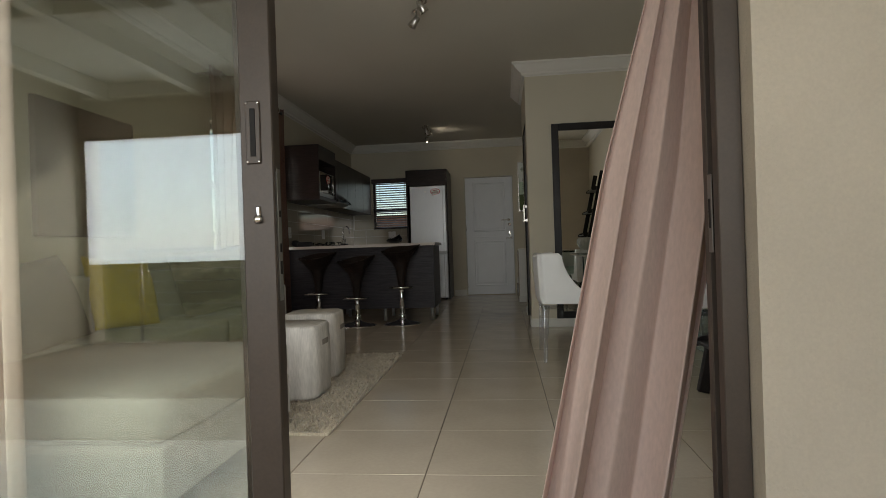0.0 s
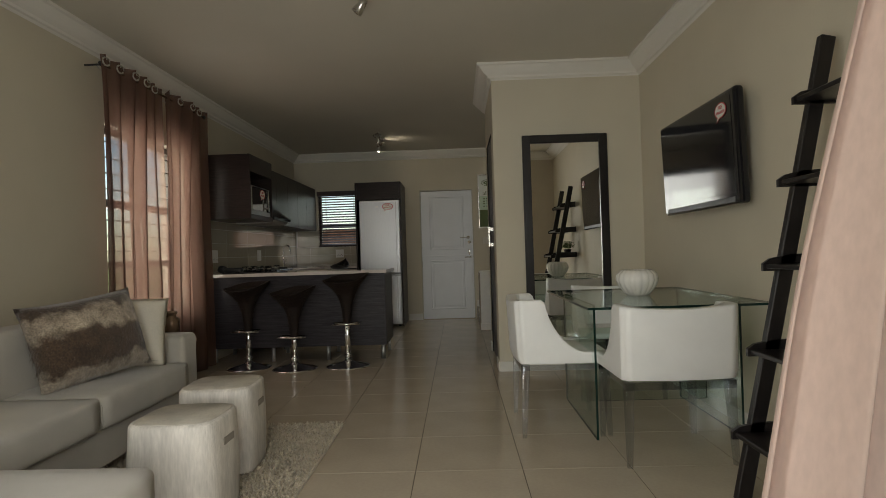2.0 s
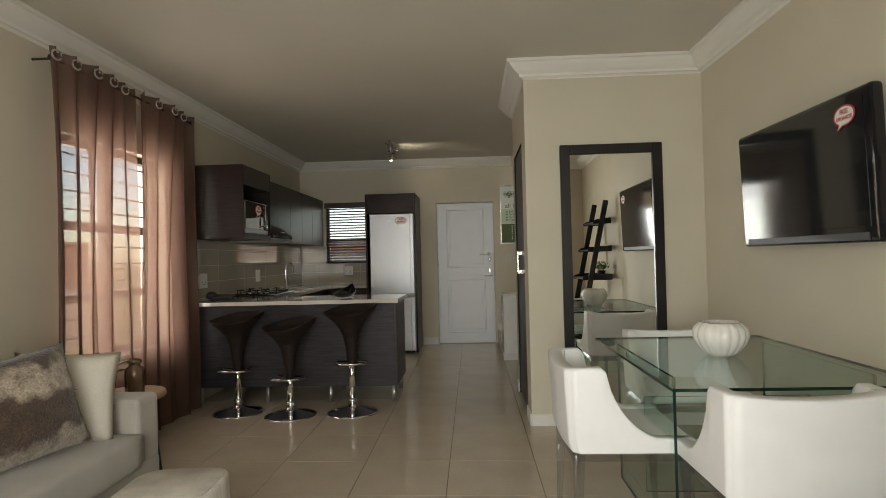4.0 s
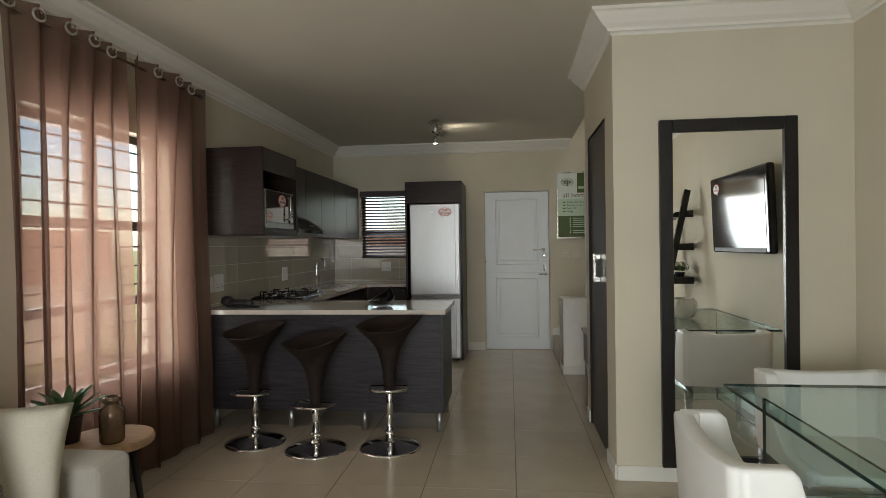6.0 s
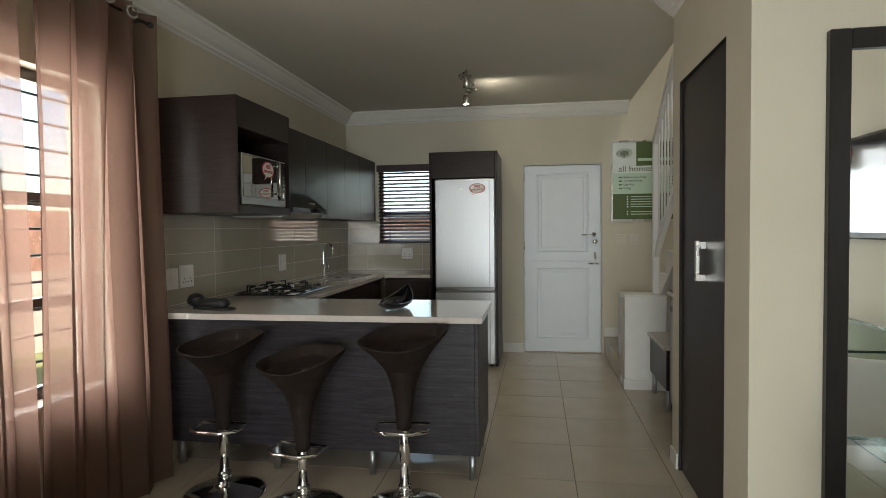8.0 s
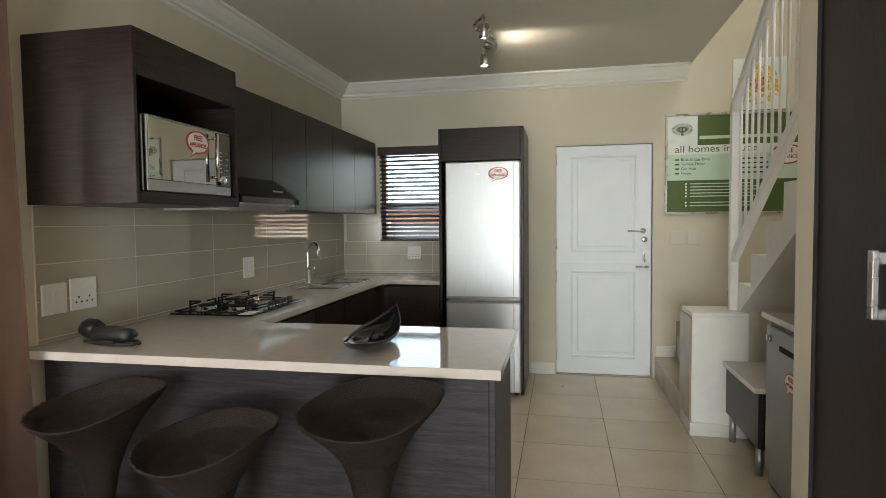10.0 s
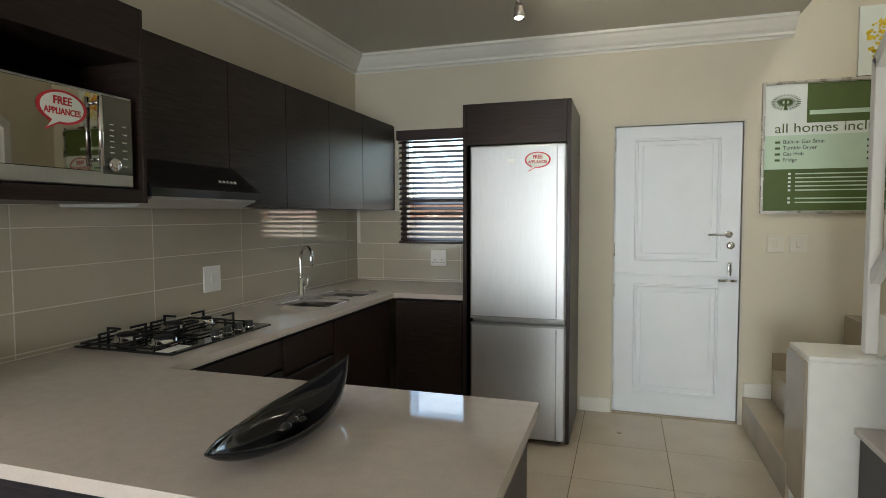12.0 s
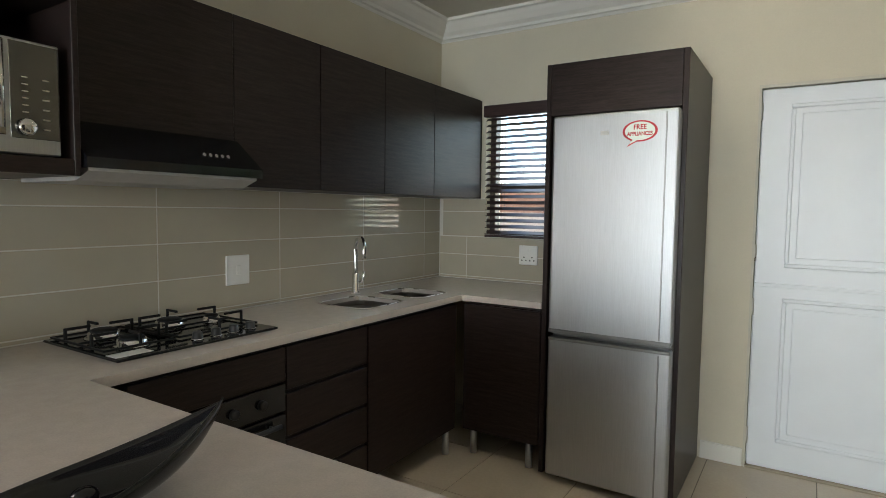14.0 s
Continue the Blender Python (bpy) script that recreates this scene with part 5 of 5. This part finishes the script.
    box("door", (0.32, -hw + 0.0015, 0.0), (0.34, hw - 0.0015, UZ1 - zlo), DARK, wu, 0.0015)
fil = structure(box("trim", (LW, BW - 0.03, UZ0), (UX - 0.01, BW, UZ1), DARK, bevel=0), "dark filler strip beside the wall cabinets", "trim")
hd = thing("cooker_hood", (LW + 0.03, 7.41, UZ0 - 0.005), "black slanted cooker hood under the wall cabinet", "cooker hood")
prism("body", [(0.012, 0.03), (0.475, 0.03), (0.475, 0.06), (0.33, 0.175), (0.012, 0.175)], "y", -0.308, 0.308, BLACKG, hd)
prism("filter", [(0.03, 0.03), (0.03, -0.005), (0.38, -0.005), (0.455, 0.022), (0.455, 0.03)], "y", -0.295, 0.295, FILTERM, hd, "pale grey filter tray")
for k in range(5):
    lathe("button", [(0.007, 0), (0.006, 0.004)], SATIN, hd, 12).matrix_basis = pose(0.425, 0.10 + 0.024 * k, 0.102, 0, 51, 0)

# ---- fridge and its housing ----
fh = thing("fridge_housing", (-1.05, 9.03, 0), "tall dark wood-grain fridge housing", "cabinet")
box("side_panel", (-0.335, 0, 0), (-0.310, BW - 9.032, 2.10), DARKV, fh, 0.002)
box("side_panel", (0.310, 0, 0), (0.335, BW - 9.032, 2.10), DARKV, fh, 0.002)
box("top_box", (-0.309, 0, 1.845), (0.309, BW - 9.032, 2.10), DARK, fh, 0.002)
fr = thing("fridge", (-1.028, 9.02, 0), "tall silver fridge-freezer with a red-edged sticker", "fridge")
box("cabinet", (-0.291, 0.0, 0.03), (0.291, 0.62, 1.825), STEELD, fr, 0.006)
up = box("upper_door", (-0.293, -0.062, 0.765), (0.293, -0.002, 1.83), STEEL, fr, 0.012, 3)
lo_ = box("lower_door", (-0.293, -0.062, 0.035), (0.293, -0.002, 0.745), STEEL, fr, 0.012, 3)
box("grip_rail", (-0.291, -0.068, 0.765), (0.291, -0.055, 0.785), STEELD, up, 0.005, 2)
box("grip_rail", (-0.291, -0.066, 0.728), (0.291, -0.055, 0.744), STEELD, lo_, 0.004, 2)
box("door_edge", (0.236, -0.0635, 0.79), (0.243, -0.060, 1.815), STEELD, up, 0.001)
box("door_edge", (0.236, -0.0635, 0.05), (0.243, -0.060, 0.72), STEELD, lo_, 0.001)
box("badge", (-0.055, -0.0635, 1.725), (-0.015, -0.061, 1.745), SATIN, up, 0.006)
for x in (-0.25, 0.25):
    rod("foot", (x, 0.03, 0), (x, 0.03, 0.035), 0.018, BLACKM, fr)
bubble(up, (0.125, -0.0625, 1.735), (90, 0, 0), 0.155)

# ---- kitchen window with a venetian blind ----
kw = structure(thing("window_2", (-1.7475, BW + 0.10, 1.19), "dark framed kitchen window", "window"), "", "")
boxes("window_frame", [((-0.3475, -0.03, 0), (-0.3075, 0.03, 0.87)), ((0.3075, -0.03, 0), (0.3475, 0.03, 0.87)), ((-0.3075, -0.03, 0), (0.3075, 0.03, 0.04)), ((-0.3075, -0.03, 0.83), (0.3075, 0.03, 0.87)), ((-0.3075, -0.025, 0.30), (0.3075, 0.025, 0.345))], ALU, kw)
p = box("pane", (-0.3075, -0.003, 0.04), (0.3075, 0.003, 0.83), PANE, kw, 0)
p.visible_shadow = False
bl = thing("venetian_blind", (-1.7475, BW + 0.01, 1.19), "dark wooden venetian blind, slats half open", "blind")
box("valance", (-0.357, -0.035, 0.80), (0.357, 0.02, 0.875), BLINDW, bl, 0.003)
for k in range(20):
    z = 0.035 + 0.0395 * k
    box("slat", (-0.3445, -0.022, -0.0015), (0.3445, 0.022, 0.0015), BLINDW, bl, 0, m=Matrix.Translation((0, 0.0, z)) @ Matrix.Rotation(radians(27), 4, "X"))
box("bottom_rail", (-0.3445, -0.022, 0.002), (0.3445, 0.022, 0.018), BLINDW, bl, 0.002)
for x in (-0.22, 0.22):
    for y in (-0.023, 0.023):
        rod("ladder_cord", (x, y, 0.01), (x, y, 0.80), 0.0015, BLINDW, bl, seg=5)
tube("pull_cord", [(0.3075, -0.03, 0.80), (0.288, -0.03, 0.0), (0.28, -0.03, -0.16), (0.262, -0.03, -0.20), (0.25, -0.03, -0.14)], 0.0015, WHITEM, bl, 5)

# ---- sockets and switches ----


def socket(at, rot, w, h, holes, label, paint=WHITEM):
    s = thing("wall_socket" if holes else "light_switch", at, label, "socket" if holes else "switch")
    s.matrix_basis = pose(*at, *rot)
    box("plate", (-w / 2, -0.009, -h / 2), (w / 2, 0, h / 2), paint, s, 0.003)
    if holes:
        # pin holes as small black blocks in place of their dark insides
        for dx, dz in holes:
            box("socket_hole", (dx - 0.004, -0.0096, dz - 0.004), (dx + 0.004, -0.0085, dz + 0.004), SHADEBLACK, s, 0)
        box("rocker", (-0.010, -0.012, h * 0.2), (0.010, -0.008, h * 0.38), WHITEM, s, 0.002)
    else:
        box("rocker", (-0.012, -0.013, -0.022), (0.012, -0.008, 0.022), paint, s, 0.003)
    return s


TRI = [(0, -0.01), (-0.014, -0.03), (0.014, -0.03)]
TWO = [(-0.028 + a, b - 0.004) for a, b in TRI] + [(0.028 + a, b - 0.004) for a, b in TRI]
socket((LW + 0.008, 6.642, 1.078), (0, 0, 90), 0.14, 0.135, TWO, "white double wall socket above the worktop")
socket((LW + 0.008, 6.497, 1.072), (0, 0, 90), 0.12, 0.125, (), "white blank isolator switch above the worktop")
socket((LW + 0.008, 7.985, 1.082), (0, 0, 90), 0.128, 0.135, (), "white rocker switch on the splashback")
socket((-1.766, BW - 0.008, 1.083), (0, 0, 0), 0.128, 0.125, TWO, "white double wall socket beneath the kitchen window")
socket((0.53, BW, 1.215), (0, 0, 0), 0.10, 0.115, (), "cream light switch by the stairs", SWITCHC)
socket((0.66, BW, 1.215), (0, 0, 0), 0.10, 0.115, (), "cream light switch by the stairs", SWITCHC)

# ---- things on the bar ----
boat = thing("ornament_bowl", (-1.135, 6.645, 0.8975), "glossy black boat-shaped bowl on the breakfast bar", "bowl", rz=89)


def hull(u, v):
    x = (u * 2 - 1)
    w = 0.088 * max(0.0, 1 - abs(x) ** (2.6 if x < 0 else 1.6))
    a = math.pi * v
    rim = 0.044 + 0.042 * abs(x) ** 2.2 + 0.028 * x
    return Vector((0.282 * x, -w * math.cos(a), 0.006 + rim - rim * math.sin(a) * (1 - abs(x) ** 3)))


sheet("hull", hull, 36, 14, BLACKG, boat, 0.006)
for i, (x, y, r) in enumerate(((0.0, 0.0, 0.022), (0.045, 0.012, 0.02), (-0.04, -0.008, 0.021), (0.015, -0.018, 0.016))):
    b = lathe("pebble", [(r * math.cos(t), r * 0.75 * math.sin(t)) for t in [-1.5 + 0.3 * k for k in range(11)]], BLACKG, boat, 18)
    b.location = (x, y, 0.03)
ph = thing("bag", (-2.245, 6.545, 0.8975), "small dark leather pouch with a looped strap", "bag", rz=-6)
def lump(r, z):
    """A worn roundness for the leather."""
    return lambda p, a, q, h: Vector((h, p.x * (1 + 0.08 * math.sin(3 * a + 30 * h)), z + p.y * r + 0.004 * math.sin(40 * h + 2 * a)))


lathe("pouch", [(0.004, -0.10), (0.030, -0.092), (0.040, -0.06), (0.043, 0.0), (0.042, 0.06), (0.034, 0.092), (0.004, 0.10)], BLACKM, ph, 28, lump(0.68, 0.031)).location = (0.03, 0, 0)
lathe("roll", [(0.004, -0.045), (0.030, -0.040), (0.041, -0.02), (0.043, 0.01), (0.034, 0.035), (0.004, 0.042)], BLACKM, ph, 24, lump(0.95, 0.043)).location = (-0.095, 0.01, 0)
tube("strap", [(-0.06, -0.055, 0.007), (0.03, -0.075, 0.007), (0.12, -0.08, 0.007), (0.18, -0.062, 0.007), (0.195, -0.03, 0.007), (0.165, -0.005, 0.007), (0.10, 0.002, 0.008), (0.05, -0.02, 0.008)], 0.0065, BLACKM, ph)


# ---- track spotlights ----
def spots(at, rz, heads, lit, watts=9):
    s = thing("track_spotlight", (*at, CZ), "satin steel ceiling bar with swivelling spotlights", "ceiling light", "track spotlights", rz)
    lathe("rose", [(0.045, 0), (0.045, -0.018), (0.03, -0.024)], SATIN, s, 24)
    tube("bar", [(0.05 * math.sin(t * 1.7), 0.13 * t, -0.04) for t in [-2.6 + 0.26 * k for k in range(21)]], 0.008, SATIN, s)
    rod("stem", (0, 0, -0.045), (0, 0, -0.015), 0.008, SATIN, s)
    for k, (y, tilt, turn) in enumerate(heads):
        x = 0.05 * math.sin(y / 0.13 * 1.7)
        rod("joint", (x, y, -0.04), (x, y, -0.11), 0.006, SATIN, s)
        m = Matrix.Translation((x, y, -0.115)) @ Matrix.Rotation(radians(turn), 4, "Z") @ Matrix.Rotation(radians(tilt), 4, "Y")
        bm = bmesh.new()
        add_lathe(bm, [(0.012, 0.03), (0.022, 0.025), (0.026, -0.01), (0.033, -0.06), (0.031, -0.062), (0.024, -0.03), (0.005, -0.02)], 24, None, True)
        hd_ = part("head", bm, SATIN, s, smooth=True)
        hd_.matrix_basis = m
        lathe("bulb", [(0.022, -0.052), (0.022, -0.056), (0.012, -0.058)], BULB if lit[k] else WHITEM, hd_, 20)
        if lit[k]:
            lp = new("spot_lamp", bpy.data.lights.new("spot_lamp", "SPOT"))
            lp.data.energy, lp.data.spot_size, lp.data.spot_blend, lp.data.color, lp.data.shadow_soft_size = watts, radians(115), 0.8, (1.0, 0.90, 0.74), 0.02
            lp.matrix_world = pose(*at, 0, 0, 0) @ Matrix.Translation((0, 0, CZ)) @ Matrix.Rotation(radians(rz), 4, "Z") @ m @ Matrix.Translation((0, 0, -0.066))
    return s


spots((-0.93, 8.37), 0, ((-0.32, 10, 290), (0.03, 87, 228), (0.32, 8, 120)), (1, 1, 1), 2.7)
spots((-0.36, 3.82), 10, ((-0.28, 35, 160), (0.0, 30, 200), (0.28, 48, -40)), (1, 0, 0), 0.5)

# ---- stairs ----
stairs = structure(thing("stairs", (0, 0, 0), "tiled stair turning up behind a low wall", "stairs"), "", "")
for x, z in ((0.36, 0.19), (0.53, 0.385), (0.73, 0.58), (0.93, 0.77)):
    box("step", (x, 8.62, z - 0.195 if z > 0.2 else 0), (1.70, BW, z), STAIRT, stairs, 0.004)
box("step", (0.672, 8.47, 0.58), (1.70, 8.619, 0.77), STAIRG, stairs, 0.002)
box("skirting_tile", (0.365, BW - 0.012, 0.191), (0.53, BW, 0.285), SKIRT, stairs, 0.002)
box("skirting_tile", (0.53, BW - 0.012, 0.386), (0.73, BW, 0.50), STAIRT, stairs, 0.002)
for k in range(12):
    y = 8.468 - 0.247 * k
    z = 0.965 + 0.195 * k
    if y > 6.15:
        lowz = 0.76 + 0.60 * (8.468 - y)
        prism("flight_step", [(y, lowz), (y, z), (y - 0.247, z), (y - 0.247, lowz + 0.148)], "x", 0.665 if y > 6.95 else 0.70, 1.70, STAIRG, stairs)
ped = structure(thing("wall_low", (0.535, 8.53, 0), "low white wall beside the first steps", "low wall"), "", "")
box("body", (-0.16, -0.16, 0), (0.17, 0.155, 0.76), STAIRG, ped, 0.003)
box("cap", (-0.1605, -0.1605, 0.7602), (0.1705, 0.1555, 0.782), STAIRG, ped, 0.004)
box("skirting", (-0.17, -0.17, 0), (0.17, -0.16, 0.085), SKIRT, ped, 0.002)
box("side_tile", (-0.172, -0.159, 0.09), (-0.161, 0.155, 0.755), STAIRT, ped, 0.002)
structure(box("wall_under_stairs", (0.7055, 8.42, 0), (RX, 8.469, 0.83), WALL, bevel=0), "beige wall closing the space below the stair", "wall")
br = thing("stair_balustrade", (0.645, 8.50, 0.785), "white painted steel stair balustrade with thin bars", "railing")
SL = 0.745
box("newel", (-0.025, -0.025, 0), (0.025, 0.025, 1.30), WHITEM, br, 0.003)


def bar(name, y0, z0, length, hw, hh):
    a = math.atan(SL)
    return box(name, (-hw, -length, -hh), (hw, 0, hh), WHITEM, br, 0.003, m=Matrix.Translation((0, y0, z0)) @ Matrix.Rotation(-a, 4, "X"))


bar("lower_rail", -0.02, 0.335, 1.95, 0.02, 0.03)
bar("handrail", 0.0, 1.27, 1.95, 0.025, 0.03)
for k in range(14):
    y = -0.13 - 0.105 * k
    rod("baluster", (0, y, 0.335 - SL * y - 0.0), (0, y, 1.27 - SL * y), 0.008, WHITEM, br, seg=10)

# ---- under the stairs ----
bn = unit("bench_cupboard", (0.575, 8.062), "low dark cupboard on steel legs beside the stairs", 0.60, 0.55, 0.16, 0.455, [(0.163, 0.455)], rz=180, group="")
box("bench_top", (-0.55, -0.303, 0.4555), (0.022, 0.301, 0.485), STONE, bn, 0.003)
dwt = thing("worktop", (0.865, 7.26, 0.868), "short beige stone worktop over the dishwasher", "worktop")
box("slab", (-0.30, -0.34, 0), (0.60, 0.45, 0.03), STONE, dwt, 0.003)
dw = thing("dishwasher", (0.585, 7.395, 0), "grey steel dishwasher under a short worktop", "dishwasher")
box("body", (0.02, -0.298, 0.02), (0.60, 0.298, 0.845), STEELD, dw, 0.004)
box("door", (0.0, -0.297, 0.10), (0.02, 0.297, 0.835), STEELD, dw, 0.006)
# flat black patch painting the shade of the grip recess
box("grip", (-0.002, -0.10, 0.735), (0.004, 0.12, 0.765), SHADEBLACK, dw, 0.006)
lathe("dial", [(0.02, 0), (0.019, 0.014), (0.015, 0.017)], CHROME, dw, 20).matrix_basis = pose(0.0, 0.24, 0.775, 0, -90, 0)
box("plinth", (0.03, -0.29, 0), (0.05, 0.29, 0.10), BLACKM, dw, 0.002)
bubble(dw, (-0.001, -0.03, 0.62), (90, 0, -90), 0.15)
dwl = structure(box("partition", (0.60, 6.901, 0), (1.20, 6.915, 0.868), DARK, bevel=0), "dark side panel beside the dishwasher", "panel")

# cupboard door under the stairs
cd = structure(thing("door_3", (PX, 6.365, 0), "dark wood-grain cupboard door with a steel pull", "door"), "", "")
box("leaf", (0.012, -0.381, 0.008), (0.032, 0.381, 2.12), DARKV, cd, 0.002)
# lining in near-black: the shade of the door gap as colour
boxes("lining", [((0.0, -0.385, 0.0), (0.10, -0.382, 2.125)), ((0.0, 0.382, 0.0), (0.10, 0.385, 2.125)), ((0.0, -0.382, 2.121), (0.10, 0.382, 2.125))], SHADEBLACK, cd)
hnd = box("handle", (-0.034, -0.080, 1.090), (-0.018, -0.050, 1.280), SATIN, cd, 0.002)
for z in (1.090, 1.242):
    box("handle_foot", (-0.031, -0.077, z), (0.012, -0.053, z + 0.032), SATIN, cd, 0.002)
# unseen near-black sheet behind the leaf, added to keep its gaps dark
box("gap_backing", (0.032, -0.380, 0.0), (0.05, 0.380, 2.11), SHADEBLACK, cd, 0)

# ---- poster ----
po = thing("poster", (0.995, BW, 1.83), "framed green and white property poster by the stairs", "poster")
PW, PH = 0.565, 0.42
boxes("frame", [((-PW, -0.022, -PH), (-PW + 0.018, 0, PH)), ((PW - 0.018, -0.022, -PH), (PW, 0, PH)), ((-PW + 0.018, -0.022, PH - 0.018), (PW - 0.018, 0, PH)), ((-PW + 0.018, -0.022, -PH), (PW - 0.018, 0, -PH + 0.018))], SATIN, po, 0.002)
box("sheet", (-PW + 0.018, -0.008, -PH + 0.018), (PW - 0.018, -0.003, PH - 0.018), PAPER, po, 0)
box("pale_band", (-PW + 0.02, -0.0086, -0.135), (PW - 0.02, -0.0078, 0.08), PALEG, po, 0)
box("green_band", (-PW + 0.02, -0.0088, -PH + 0.02), (PW - 0.02, -0.0078, -0.135), GREENG, po, 0)
box("green_header", (-PW + 0.255, -0.0088, 0.155), (PW - 0.02, -0.0078, PH - 0.02), GREENG, po, 0)
box("title_bar", (-PW + 0.27, -0.0096, 0.205), (PW - 0.20, -0.0086, 0.232), PALEG, po, 0)
writing("lettering", "all homes include", (-PW + 0.075, -0.0088, 0.098), (90, 0, 0), 0.083, GREENG, po, squeeze=1.12)
for k, tx in enumerate(("Built-in Gas Braai", "Tumble Dryer", "Gas Hob", "Fridge")):
    writing("lettering", tx, (-PW + 0.125, -0.0092, 0.028 - 0.038 * k), (90, 0, 0), 0.033, BLACKM, po)
    box("bullet", (-PW + 0.08, -0.0095, 0.030 - 0.038 * k), (-PW + 0.11, -0.0085, 0.044 - 0.038 * k), GREENG, po, 0)
    box("text_bar", (0.02, -0.0095, 0.030 - 0.038 * k), (0.20 + 0.03 * (k % 3), -0.0085, 0.042 - 0.038 * k), BLACKM, po, 0)
for k in range(8):
    if k != 5:
        box("bullet", (-PW + 0.16, -0.0097, -0.172 - 0.026 * k), (-PW + 0.175, -0.0087, -0.158 - 0.026 * k), PAPER, po, 0)
        box("text_bar", (-PW + 0.20, -0.0097, -0.169 - 0.026 * k), (0.10 + 0.05 * (k % 3), -0.0087, -0.161 - 0.026 * k), PALEG, po, 0)
# tree emblem: round crown of short strokes over roots
bm = bmesh.new()
for k in range(26):
    a = 2 * math.pi * k / 26
    for r0, r1 in ((0.02, 0.055), (0.062, 0.085)):
        c, s = math.cos(a), math.sin(a) * 0.62
        add_rod(bm, (r0 * c, 0, r0 * s), (r1 * c, 0, r1 * s), 0.0035, 0.002, 5)
add_box(bm, (-0.008, -0.001, -0.05), (0.008, 0.001, 0.02))
em = part("tree_emblem", bm, GREENG, po)
em.location = (-PW + 0.135, -0.0095, 0.29)
bubble(po, (0.37, -0.010, 0.06), (90, 0, 0), 0.26)
# second, smaller picture above
fp = thing("picture", (1.15, BW, 2.465), "small picture of a yellow and orange round tree", "picture")
box("sheet", (-0.20, -0.014, -0.21), (0.20, 0, 0.21), PAPER, fp, 0.001)
box("edge", (-0.205, -0.018, -0.222), (0.205, 0, -0.21), BLACKM, fp, 0.001)
bm = bmesh.new()
rs = random.Random(5)
for k in range(260):
    a, r = rs.uniform(0, 2 * math.pi), 0.16 * math.sqrt(rs.random())
    s = rs.uniform(0.006, 0.014)
    add_rod(bm, (r * math.cos(a), -0.0142, r * math.sin(a)), (r * math.cos(a), -0.0150 - 0.0001 * (k % 9), r * math.sin(a)), s, s * 0.8, 6)
part("yellow_crown", bm, YELP, fp)
bm = bmesh.new()
for k in range(70):
    a, r = rs.uniform(0, 2 * math.pi), 0.07 * math.sqrt(rs.random())
    add_rod(bm, (r * math.cos(a), -0.0155, r * math.sin(a)), (r * math.cos(a), -0.0166, r * math.sin(a)), 0.01, 0.008, 6)
part("orange_heart", bm, ORP, fp)

# small debris on the floor by the door
leafd = thing("dry_leaf", (-0.42, 9.30, 0.001), "small dry curled leaf on the tiles", "leaf")
sheet("blade", lambda u, v: Vector((0.03 * (u - 0.5), 0.02 * (v - 0.5) * math.sin(math.pi * min(0.98, max(0.02, u))), 0.004 + 0.012 * (2 * u - 1) ** 2)), 6, 4, POTB, leafd, 0.001)

# ---- splashback tiles ----
sp = structure(boxes("splashback", [((LW + 0.0005, 6.42, 0.898), (LW + 0.0075, BW - 0.0075, UZ0)), ((LW + 0.0075, BW - 0.0075, 0.898), (-1.385, BW - 0.0005, 1.19)), ((LW + 0.0075, BW - 0.0075, 1.19), (-2.10, BW - 0.0005, UZ0))], SGROUT), "glossy grey-beige wall tiles with pale joints", "splashback")
ZS = [0.9, 0.9165, 1.066, 1.2155, 1.365, UZ0]
YS = [6.42, 6.967, 7.604, 8.24, 8.877, 9.513, BW - 0.01]
GJ = 0.005
for y0, y1 in zip(YS, YS[1:]):
    for z0, z1 in zip(ZS, ZS[1:]):
        w, h = y1 - y0 - GJ, z1 - z0 - GJ
        tile_piece("splash_tile", w, h, 0.006, SPLASH, sp, (LW + 0.0085, (y0 + y1) / 2, (z0 + z1) / 2), Matrix(((0, 0, 1, 0), (1, 0, 0, 0), (0, 1, 0, 0), (0, 0, 0, 1))), 0.001)
XS = [LW + 0.01, -2.23, -1.593, -1.385]
for x0, x1 in zip(XS, XS[1:]):
    for z0, z1 in zip(ZS[:4], ZS[1:4] + [1.19]):
        if z1 > z0:
            z1 = min(z1, 1.19)
        w, h = x1 - x0 - GJ, z1 - z0 - GJ
        if h > 0.01:
            tile_piece("splash_tile", w, h, 0.006, SPLASH, sp, ((x0 + x1) / 2, BW - 0.0085, (z0 + z1) / 2), Matrix(((1, 0, 0, 0), (0, 0, -1, 0), (0, 1, 0, 0), (0, 0, 0, 1))), 0.001)
z0, z1 = 1.192, UZ0
tile_piece("splash_tile", -2.10 - (LW + 0.01) - GJ, 0.17 - GJ, 0.006, SPLASH, sp, ((LW + 0.01 - 2.055) / 2, BW - 0.0085, 1.277), Matrix(((1, 0, 0, 0), (0, 0, -1, 0), (0, 1, 0, 0), (0, 0, 0, 1))), 0.001)
tile_piece("splash_tile", -2.10 - (LW + 0.01) - GJ, 0.086 - GJ, 0.006, SPLASH, sp, ((LW + 0.01 - 2.055) / 2, BW - 0.0085, 1.405), Matrix(((1, 0, 0, 0), (0, 0, -1, 0), (0, 1, 0, 0), (0, 0, 0, 1))), 0.001)

# ---- floor tiles ----
FJ = 0.004
for x0, x1 in zip(TXS, TXS[1:]):
    for y0, y1 in zip(TYS, TYS[1:]):
        if x1 - x0 > 0.02 and y1 - y0 > 0.02:
            tile_piece("floor_tile", x1 - x0 - FJ, y1 - y0 - FJ, 0.004, TILE, floor, ((x0 + x1) / 2, (y0 + y1) / 2, 0.0), None, 0.001)
